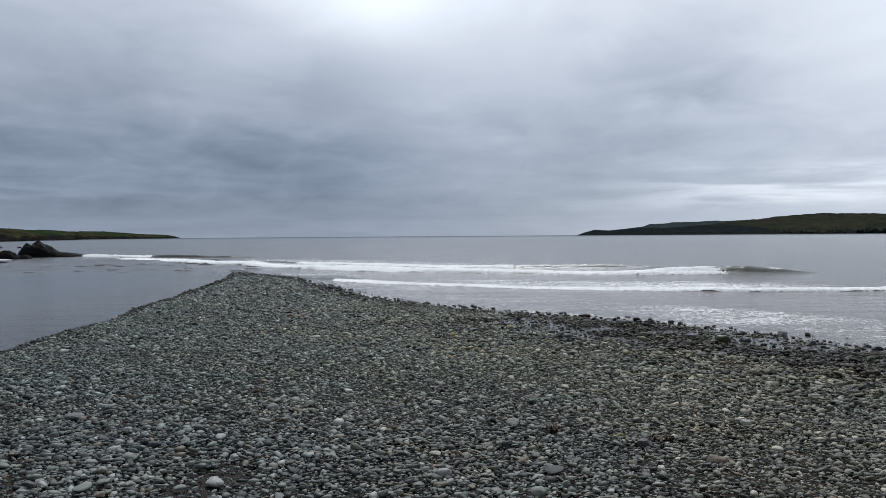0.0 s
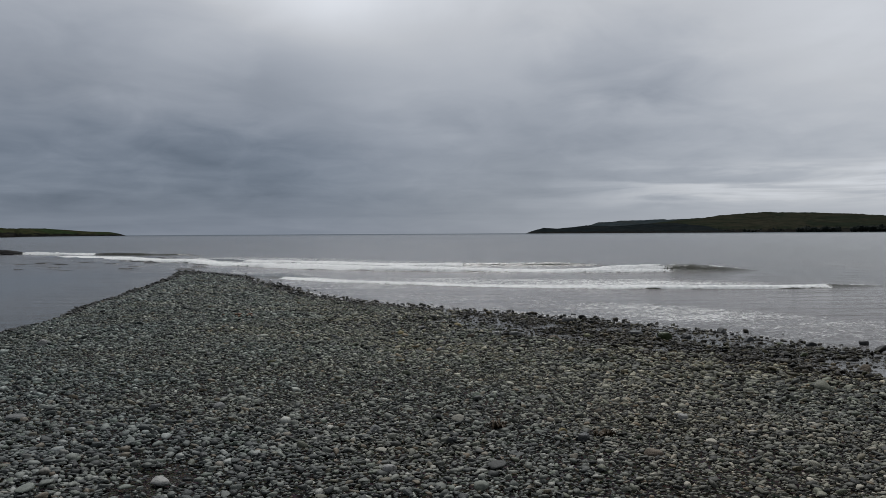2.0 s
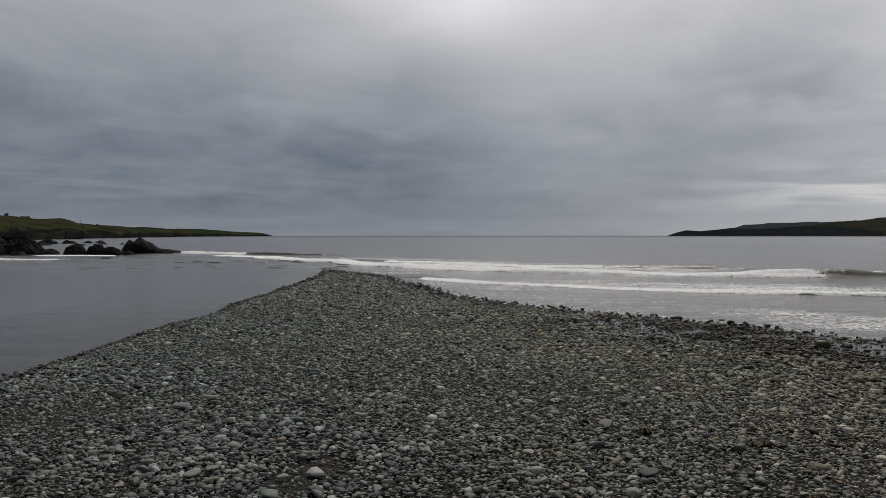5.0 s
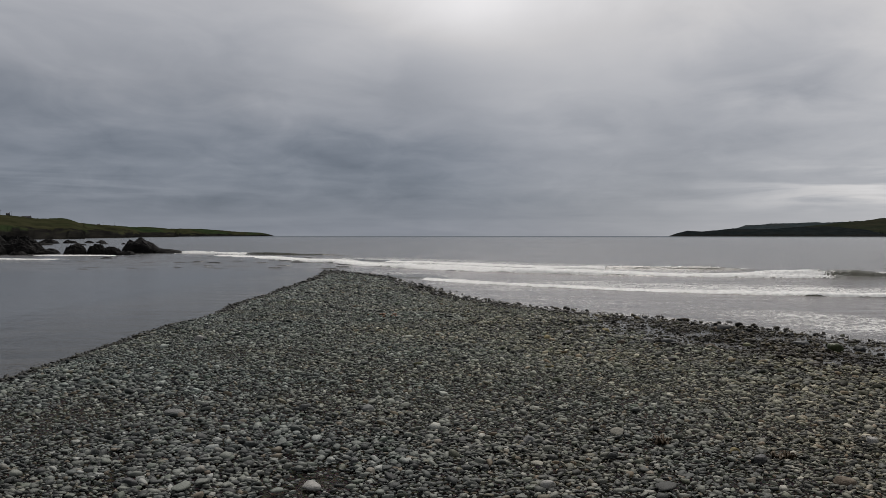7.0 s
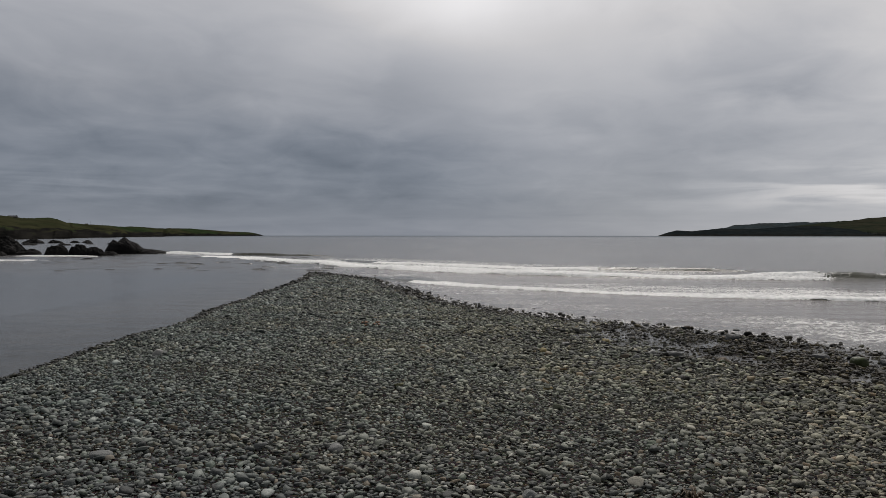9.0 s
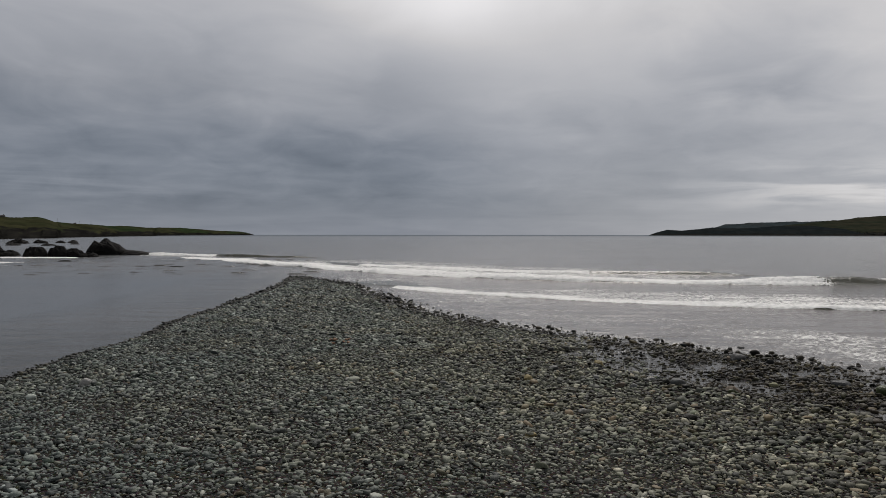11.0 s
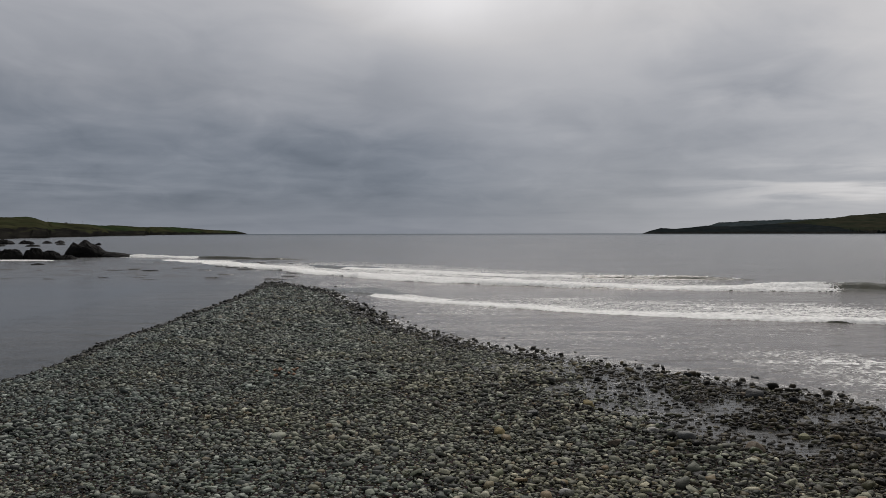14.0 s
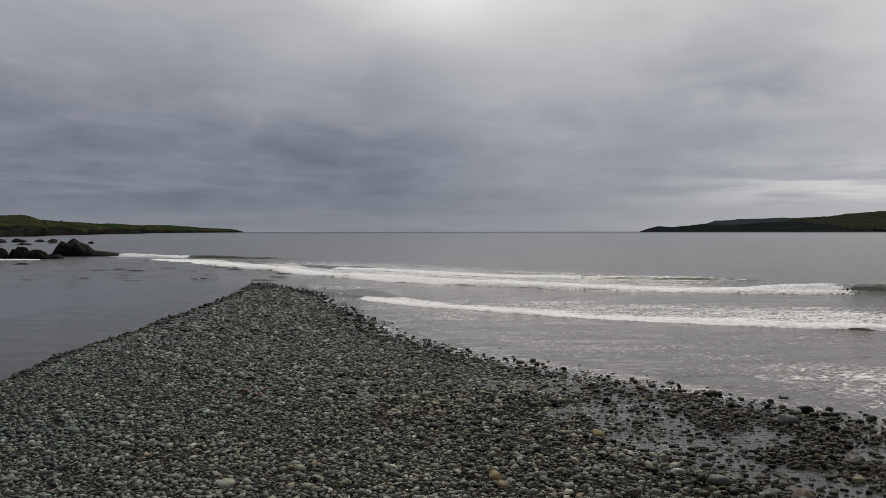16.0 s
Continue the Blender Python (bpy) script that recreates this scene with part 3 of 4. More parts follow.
def build_wave(line, height, width, broken, seed, label, step=0.06, rise=0.12, lips=0.5, fall=0.20, name="breaking_wave"):
    """A wave swept along its crest line. broken: the stretch of it (fractions) that has fallen into white water."""
    p, t, total = resample(line, step)
    d = np.gradient(p, axis=0)
    d /= np.hypot(d[:, 0], d[:, 1])[:, None]
    nrm = np.stack([-d[:, 1], d[:, 0]], -1)          # seaward
    s = t / total
    br = np.minimum(bell(s, broken[0], 9.0, 0.04), bell(s, -9.0, broken[1], 0.012))
    env = np.clip(np.minimum(0.12 + s / rise, (1 - s) / fall), 0, 1) ** 1.2 * np.clip(s / 0.03, 0, 1)
    env = env * np.clip(0.72 + 0.55 * vnoise(t * 0.22, t * 0, seed=seed, octaves=3), 0.25, 1.3)
    br = br * np.clip(0.95 + 1.1 * vnoise(t * 0.2, t * 0 + 4, seed=seed + 1, octaves=4), 0.6, 1)
    c = np.concatenate([np.linspace(-1.15, -0.62, 5), np.linspace(-0.56, 0.3, 20), np.linspace(0.4, 3.2, 12)])
    zf = np.interp(c, [-1.15, -0.55, -0.33, -0.15, 0.0, 0.15, 0.6, 1.2, 3.2], [-0.12, -0.10, 0.12, 0.72, 1.0, 0.97, 0.62, 0.28, -0.10])
    zb = np.interp(c, [-1.15, -0.58, -0.50, -0.36, -0.15, 0.15, 0.6, 1.4, 3.2], [-0.12, -0.06, 0.30, 0.48, 0.56, 0.52, 0.32, 0.12, -0.08])
    Z = height * env[:, None] * (zf[None] * (1 - br[:, None]) + zb[None] * br[:, None])
    S = width * c[None] * np.ones_like(Z) + 0.45 * vnoise(t * 0.3, t * 0, seed=seed + 3, octaves=6)[:, None]
    X, Y = p[:, 0:1] + nrm[:, 0:1] * S, p[:, 1:2] + nrm[:, 1:2] * S
    lump = 1.0 - np.abs(vnoise(X * 2.4, Y * 2.4, Z * 3, seed=seed + 5, octaves=4)) * 3.4
    spray = np.clip(vnoise(X * 0.9, Y * 0.9, seed=seed + 6, octaves=3), 0, 1) * 0.9 + 0.35
    body = np.clip((Z + 0.02) / height, 0, 1) * np.interp(c, [-0.6, -0.5, 0.3, 1.2], [0.6, 1.0, 1.0, 0.25])[None]
    Z = Z + height * 0.50 * spray * lump * br[:, None] * body
    Z = Z + 0.05 * height * vnoise(X * 1.5, Y * 3, seed=seed + 8, octaves=2) * body
    Z = np.where(env[:, None] < 0.02, -0.12 * height, Z)
    # white flecks on the unbroken crest: lip foam, and glints painted as foam
    lip_foam_glint = lips * bell(c[None], -0.12, 0.2, 0.05) * (vnoise(X * 4.0, Y * 4.0, seed=seed + 9, octaves=3) > 0.22)
    white = np.clip((br - 0.3) / 0.25, 0, 1)
    ragged = c[None] + 0.06 * vnoise(X * 1.6, Y * 1.6, seed=seed + 11, octaves=4)
    front = np.interp(ragged, FRONT_AT, FRONT_FOAM)
    foam = np.maximum(white[:, None] * front, lip_foam_glint * (1 - br[:, None]) + 0.1)
    V = np.stack([X, Y, WATER + Z], -1).reshape(-1, 3)
    me = mesh_np(name, V, grid_faces(len(p), len(c)), M_WAVE if lips else M_SEA, attrs={"foam": foam.ravel(), "chop": np.ones(foam.size)})
    return tagged(new(name, me), label, "wave", group="waves off the spit" if lips else "ripples at the river mouth", kind="stuff")


build_wave(WAVE_FAR, 0.30, 0.75, (0.12, 0.62), 60, "low far wave breaking white beside the dark rock", 0.08, rise=0.4, lips=0.12, fall=0.12)
build_wave(WAVE_MAIN, 0.42, 1.2, (0.03, 0.935), 70, "long breaking wave with white foam and a green-brown unbroken end", rise=0.5, fall=0.055)
build_wave(WAVE_BACK, 0.25, 0.8, (0.22, 0.72), 75, "second lower foaming wave behind the long breaker", rise=0.5, fall=0.12)
build_wave(WAVE_NEAR, 0.17, 0.55, (0.17, 0.90), 80, "small foaming wave running in towards the shingle", rise=0.4, fall=0.1)

build_wave([(-34, 59.6), (-31, 58.9), (-28.5, 58.2), (-26.4, 58.0), (-24.6, 58.8)], 0.15, 0.6, (0.0, 0.9), 90, "small white wave lapping in the river mouth", rise=0.2)

build_wave([(-34.2, 71.2), (-31.5, 70.5), (-29, 70.2), (-26.4, 70.9)], 0.12, 0.5, (0.0, 0.92), 95, "small white wave washing round the black boulders", rise=0.2)

# short steep ripples where the river meets the sea
for i, (x, y, l, w) in enumerate([(-22.5, 41.5, 3.4, 0.16), (-14.0, 52.0, 2.6, 0.10), (-11.0, 58.0, 3.0, 0.10), (-8.5, 50.5, 2.0, 0.08), (-18.0, 60.0, 3.2, 0.11),
                                  (-13.0, 47.0, 1.8, 0.06), (-16.0, 56.0, 2.4, 0.08), (-9.5, 62.0, 3.0, 0.10), (-19.5, 36.5, 2.2, 0.05), (-11.5, 43.0, 1.6, 0.05)]):
    l *= 0.45
    build_wave([(x - l / 2, y + 0.35 * l), (x - l / 6, y + 0.1), (x + l / 6, y), (x + l / 2, y - 0.1 * l)], w * 0.55, 0.16, (2.0, 3.0), 200 + i,
               "small dark ripple at the river mouth", 0.1, lips=0.0, name="ripple")

rip = np.random.default_rng(77)
for i in range(70):
    x, y, l = rip.uniform(-24, -5.5), rip.uniform(42, 68), rip.uniform(0.4, 1.1)
    build_wave([(x - l / 2, y + 0.3 * l), (x - l / 6, y + 0.1), (x + l / 6, y), (x + l / 2, y - 0.1 * l)], rip.uniform(0.03, 0.07), 0.2, (2.0, 3.0), 240 + i,
               "small dark ripple at the river mouth", 0.1, lips=0.0, name="ripple")

# ---- rocks off the river mouth ----


def rock_mesh(name, size, seed, peaks=(), steep=2.6, mat=M_ROCK, craggy=0.30):
    """A craggy rock: tilted ledges and ridges under a falling outline."""
    rings, segs = 30, 56
    rho, th = np.meshgrid(np.linspace(0.02, 1.0, rings), np.linspace(0, 2 * math.pi, segs, endpoint=False), indexing="ij")
    edge = 1 + 0.22 * vnoise(np.cos(th) * 1.6 + seed, np.sin(th) * 1.6, seed=seed, octaves=3)
    x, y = rho * np.cos(th) * edge, rho * np.sin(th) * edge
    ridge = 1 - 2.4 * np.abs(vnoise(x * 2.2 + seed, y * 2.2, seed=seed + 1, octaves=5))
    env = np.clip(1 - rho ** steep, 0, 1) ** 0.62
    h = env * (0.72 + craggy * ridge)
    tilt = h * 5.5 + 1.8 * x + 0.9 * y + 0.5 * vnoise(x * 2.5, y * 2.5, seed=seed + 2, octaves=2)
    h = h + env * 0.05 * (np.floor(tilt) + np.clip((tilt % 1) * 3, 0, 1) - tilt)
    for px, k, w in peaks:
        h *= 1 + k * np.exp(-((x - px) / w) ** 2)
    h += 0.085 * env * vnoise(x * 8, y * 8, seed=seed + 3, octaves=3)
    h = np.where(rho > 0.985, -0.3, h)
    V = np.stack([x * size[0], y * size[1], h * size[2]], -1).reshape(-1, 3)
    return mesh_np(name, V, grid_faces(rings, segs, True), mat, smooth=False)


def place_rock(x, y, sx, sy, h, seed, yaw=0.0, peaks=(), label="low black wet rock in the shallows", z=WATER, steep=2.6, craggy=0.30):
    me = rock_mesh("sea_rock", (sx, sy, h), seed, peaks, steep, craggy=craggy)
    ob = new("sea_rock", me)
    ob.matrix_world = pose(x, y, z - 0.05, 0, 0, yaw)
    return tagged(ob, label, "rock", group="rocks at the river mouth")


place_rock(-28.65, 81.2, 1.85, 1.5, 1.15, 101, 8, ((-0.62, 0.34, 0.24), (-0.08, 0.50, 0.20), (0.3, 0.12, 0.22), (0.85, -0.35, 0.3)), "large craggy black rock standing in the sea", steep=6.0, craggy=0.14)
place_rock(-26.5, 81.7, 2.4, 1.2, 0.50, 102, 4, ((0.65, -0.35, 0.3), (-0.1, 0.15, 0.3)), "low black tail of rock running down into the sea", craggy=0.16)
place_rock(-25.3, 82.2, 0.8, 0.6, 0.22, 103, 0)
place_rock(-31.25, 72.6, 1.0, 0.9, 0.86, 104, 25, (), "rounded black boulder in the shallows", steep=4.5)
place_rock(-29.6, 73.1, 0.78, 0.8, 0.96, 105, 70, (), "rounded black boulder in the shallows", steep=3.4)
place_rock(-28.6, 73.6, 0.95, 0.8, 0.74, 106, 0)
place_rock(-27.5, 74.1, 0.8, 0.7, 0.40, 107, 0)
place_rock(-24.2, 61.4, 0.5, 0.4, 0.16, 109, 0)
# rocky bank across the river
for i, (x, y, sx, h) in enumerate([(-41.1, 74.3, 3.1, 1.75), (-37.7, 76.5, 2.0, 1.2), (-35.8, 77.0, 1.3, 0.5), (-43.2, 76.8, 4.3, 2.2), (-50.2, 80.0, 6.0, 3.2),
                                   (-39.4, 72.3, 1.5, 0.55), (-59.7, 78.7, 7.2, 3.6), (-37.0, 74.5, 0.9, 0.35), (-42.5, 83.8, 2.9, 1.5), (-39.6, 80.5, 1.8, 1.5), (-36.6, 73.4, 0.5, 0.25)]):
    place_rock(x, y, sx, sx * 0.7, h, 120 + i, 20 * i, (), "dark broken rock of the river bank", craggy=0.42)
# skerries farther out
for i, (x, y, sx, h) in enumerate([(-80.2, 181, 1.6, 0.75), (-63, 145, 1.3, 0.4), (-78.7, 187, 1.3, 0.55), (-77.4, 190, 1.5, 0.6), (-66.0, 163, 1.2, 0.35), (-62.0, 162, 0.5, 0.3),
                                   (-58.5, 161, 0.6, 0.45), (-82.0, 175, 2.2, 1.0), (-70, 148, 1.5, 0.5), (-84.5, 190, 1.2, 0.5)]):
    place_rock(x + 1.3, y, sx * 0.95, sx * 0.7, h * 0.82, 140 + i, 31 * i, ((-0.4 + 0.2 * (i % 5), 0.3, 0.25),), "small black rock awash off the shore", steep=2.8, craggy=0.34)

# ---- stones of the spit ----


def stone_template(segs, rings, closed=False):
    """A dome of rings and a top point (open underneath, where it sits in the bed)."""
    verts, faces = [], []
    for k, lat in enumerate(rings):
        for i in range(segs):
            a = 2 * math.pi * (i + 0.5 * (k % 2)) / segs
            verts.append((math.cos(lat) * math.cos(a), math.cos(lat) * math.sin(a), math.sin(lat)))
    for k in range(len(rings) - 1):
        for i in range(segs):
            j = (i + 1) % segs
            a, b, c, d = k * segs + i, k * segs + j, (k + 1) * segs + i, (k + 1) * segs + j
            if k % 2 == 0:
                faces += [(a, b, c), (b, d, c)]
            else:
                faces += [(a, b, d), (a, d, c)]
    top = len(verts)
    verts.append((0, 0, 1))
    o = (len(rings) - 1) * segs
    faces += [(o + i, o + (i + 1) % segs, top) for i in range(segs)]
    if closed:
        low = len(verts)
        verts.append((0, 0, -0.75))
        faces += [((i + 1) % segs, i, low) for i in range(segs)]
    return np.array(verts), np.array(faces)


def stone_shapes(template, count, seed):
    """Worn stones: ovals with flattened sides and uneven outlines."""
    rng = np.random.default_rng(seed)
    out = []
    for i in range(count):
        v = template[0].copy()
        v[:, 2] = np.sign(v[:, 2]) * np.abs(v[:, 2]) ** 0.6
        for _ in range(6):
            nn = rng.normal(size=3)
            nn[2] *= 0.7
            nn /= np.linalg.norm(nn)
            v -= np.outer(np.maximum(v @ nn - rng.uniform(0.38, 0.85), 0) * 0.95, nn)
        v *= 1 + 0.16 * vnoise(v[:, 0] * 1.3 + i * 9, v[:, 1] * 1.3, v[:, 2] * 1.3, seed=seed + i)[:, None]
        out.append(v)
    return np.array(out)


def stones_np(name, template, shapes, P, A, B, C, yaw, tx, ty, mat):
    """Many stones in one mesh: centres P, half axes A, B, C, turns."""
    k = RNG.integers(0, len(shapes), len(P))
    v = shapes[k] * np.stack([A, B, C], -1)[:, None, :]
    x, y, z = v[..., 0], v[..., 1], v[..., 2]
    z, x = z + x * tx[:, None], x - z * tx[:, None]
    z, y = z + y * ty[:, None], y - z * ty[:, None]
    c, s = np.cos(yaw)[:, None], np.sin(yaw)[:, None]
    v = np.stack([x * c - y * s, x * s + y * c, z], -1) + P[:, None, :]
    f = template[1][None] + (np.arange(len(P)) * template[0].shape[0])[:, None, None]
    return mesh_np(name, v.reshape(-1, 3), f.reshape(-1, 3), mat)


T_BIG = stone_template(8, (-0.45, 0.15, 0.75))
T_NEAR = stone_template(6, (-0.42, 0.12, 0.72))
T_MID = stone_template(6, (-0.35, 0.48))
T_FAR = stone_template(5, (-0.35, 0.5))
T_REST = stone_template(4, (-0.3, 0.5))
S_REST = stone_shapes(T_REST, 12, 420)
S_BIG = stone_shapes(T_BIG, 24, 310)
S_NEAR = stone_shapes(T_NEAR, 36, 300)
S_MID = stone_shapes(T_MID, 30, 305)
S_FAR = stone_shapes(T_FAR, 16, 400)
BARE = [(-0.82, 5.35, 0.20), (-0.95, 6.2, 0.15), (-1.0, 5.05, 0.16)]


def scatter(cell, y0, y1, size, spread, seed, keep=1.0, sea_out=1.5, rest=False):
    """Jittered places with half axes, over the spit between two lines across it."""
    rng = np.random.default_rng(seed)
    gx, gy = np.meshgrid(np.arange(-6.2, 16.0 if rest else 12.5, cell), np.arange(y0, y1, cell * 0.88), indexing="ij")
    gx = gx + (np.arange(gx.shape[1]) % 2)[None] * cell * 0.5
    x = (gx + rng.uniform(-0.42, 0.42, gx.shape) * cell).ravel()
    y = (gy + rng.uniform(-0.42, 0.42, gy.shape) * cell).ravel()
    strip = (x > -0.55 * y - 0.4) & (x < 0.77 * y + 0.4) & (y > 4.1)
    ok = (~strip if rest else strip) & (rng.random(x.shape) < keep)
    x, y = x[ok], y[ok]
    l, r = river_distance(x, y), sea_distance(x, y)
    ok = (l > -0.35) & (rng.random(x.shape) < np.clip(1 + r / (sea_out + 0.06 * np.clip(y - 26, 0, 12)), 0, 1) ** np.interp(y, [20, 30], [5.0, 3.0])) & (rng.random(x.shape) < np.interp(r, [-1, 0, 1.2, 2.4], [0.3, 0.75, 0.95, 1.0]) * (1 - 0.34 * pools(x, y, r)))
    for bx, by, br in BARE:
        ok &= (np.hypot(x - bx, (y - by) * 0.7) > br) | (rng.random(x.shape) < 0.35)
    x, y, l, r = x[ok], y[ok], l[ok], r[ok]
    grow = 1 + 0.28 * vnoise(x * 0.55, y * 0.55, seed=90, octaves=2) + 0.40 * bell(r, -0.8, 4.6, 0.9) - 0.14 * bell(x, -1.8, 1.2, 0.7) * (y > 8) - np.interp(y, [4.5, 9.0], [0.16, 0.0])
    ok = rng.random(x.shape) < np.clip(grow, 1.0, 3.0) ** -1.5
    x, y, l, r, grow = x[ok], y[ok], l[ok], r[ok], grow[ok]
    a = size * grow * np.clip(rng.lognormal(0, spread, x.shape), 0.40, 2.6)
    b, c = a * rng.uniform(0.5, 0.9, x.shape), a * rng.uniform(0.2, 0.46, x.shape)
    a, b, c = np.where(r < -0.1, 1.1, 1.0) * a, np.where(r < -0.1, 1.1, 1.0) * b, np.where(r < -0.1, 1.6, 1.0) * c
    z = beach(x, y) + c * rng.uniform(0.1, 0.9, x.shape) + 0.5 * size * rng.uniform(0, 1, x.shape)
    wet = (r < np.interp(y, [11, 13, 18, 30], [1.8, 3.1, 0.5, 0.0]) + np.interp(y, [15, 20], [1.0, 0.4]) * vnoise(x, y, seed=15, octaves=3)) | (l < 0.28 + 0.12 * vnoise(x, y * 2, seed=16)) | (y > 37)
    wet |= rng.random(x.shape) < np.interp(r, [2.0, 5.5], [1.0, 0.0]) * np.interp(y, [4, 10, 12.5, 15, 18], [0.3, 0.38, 0.74, 0.5, 0.0])
    return dict(p=np.stack([x, y, z], -1), a=a, b=b, c=c, wet=wet, yaw=rng.uniform(0, 2 * math.pi, x.shape),
                tx=rng.normal(0, 0.22, x.shape), ty=rng.normal(0.05, 0.22, x.shape))


def pick(s, m):
    return {k: v[m] for k, v in s.items()}


def lay(s, template, shapes, dry_label, wet_label):
    for name, m, mat, label in (("shingle", ~s["wet"], M_COBBLE, dry_label), ("wet_shingle", s["wet"], M_WET, wet_label)):
        q = pick(s, m)
        if len(q["a"]):
            me = stones_np(name, template, shapes, q["p"], q["a"], q["b"], q["c"], q["yaw"], q["tx"], q["ty"], mat)
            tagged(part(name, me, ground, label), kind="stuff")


def build_shingle():
    first = scatter(0.0345, 4.1, 6.6, 0.0196, 0.48, 507)
    near = scatter(0.0404, 6.6, 12.4, 0.0204, 0.46, 501)
    middle = scatter(0.0445, 12.4, 22.0, 0.0224, 0.46, 505)
    far = scatter(0.063, 22.0, 41.6, 0.0315, 0.44, 504)
    rest = scatter(0.13, -5.0, 14.0, 0.070, 0.35, 506, rest=True)
    large = scatter(0.20, 4.1, 30.0, 0.032, 0.32, 502, 0.6)
    large["p"][:, 2] += 0.008
    # the nearest and largest ones become pieces of their own
    p = large["p"]
    m = (p[:, 1] < 9.2) & (large["a"] > 0.027) & ~large["wet"]
    idx = np.flatnonzero(m)
    idx = idx[np.argsort(p[idx, 1])][:300]
    single = np.zeros(len(p), bool)
    single[idx] = True
    lay(first, T_NEAR, S_NEAR, "grey rounded beach cobbles", "dark wet cobbles at the water's edge")
    lay(near, T_MID, S_MID, "grey rounded cobbles along the spit", "dark wet cobbles by the shallow pools")
    lay(pick(large, ~single), T_BIG, S_BIG, "larger grey cobbles among the shingle", "large dark wet cobbles")
    lay(middle, T_FAR, S_FAR, "grey shingle of the middle of the spit", "dark wet shingle between shallow pools")
    lay(rest, T_REST, S_REST, "grey shingle along the back of the spit", "wet shingle along the back of the spit")
    lay(far, T_FAR, S_FAR, "grey shingle towards the tip of the spit", "wet shingle at the tip of the spit")
    rng = np.random.default_rng(517)
    for bx, by, br in BARE:
        k = int(5200 * br * br * 4)
        x, y = bx + rng.normal(0, br * 0.8, k), by + rng.normal(0, br * 1.1, k)
        a = rng.uniform(0.003, 0.009, k)
        me = stones_np("grit", T_FAR, S_FAR, np.stack([x, y, beach(x, y) - 0.014], -1), a, a * 0.75, a * 0.5, rng.uniform(0, 6.28, k), rng.normal(0, 0.2, k), rng.normal(0, 0.2, k), M_GRIT)
        tagged(part("grit", me, ground, "fine brown grit in a bare hollow"), kind="stuff")
    q = pick(large, single)
    t = stone_template(10, (-0.5, -0.1, 0.35, 0.8), True)
    sh = stone_shapes(t, 10, 600)
    meshes = [mesh_np("cobble", v, t[1], M_COBBLE_ONE) for v in sh]
    for i in range(len(q["a"])):
        ob = part("cobble", meshes[i % 10], ground)
        ob.matrix_basis = pose(*q["p"][i], math.degrees(q["ty"][i]), math.degrees(q["tx"][i]), math.degrees(q["yaw"][i])) @ Matrix.Diagonal((q["a"][i], q["b"][i], q["c"][i], 1))


# single stones that stand out
T_ONE = stone_template(14, (-0.8, -0.4, 0.0, 0.4, 0.8, 1.15), True)
S_ONE = stone_shapes(T_ONE, 12, 700)
stone_count = itertools.count()


def lone_stone(x, y, w, h, mat, label):
    """One beach stone of that width and height, half settled among the shingle."""
    i = next(stone_count)
    me = mesh_np("beach_stone", S_ONE[i % 12] * np.array([w * 0.52, w * 0.40, h * 0.5]), T_ONE[1], mat)
    ob = new("beach_stone", me)
    ob.matrix_world = pose(x, y, max(float(beach(x, y)), WATER - 0.022) + h * 0.28, 0, 4, (17 * i) % 48 - 25)
    tagged(ob, label, "stone")


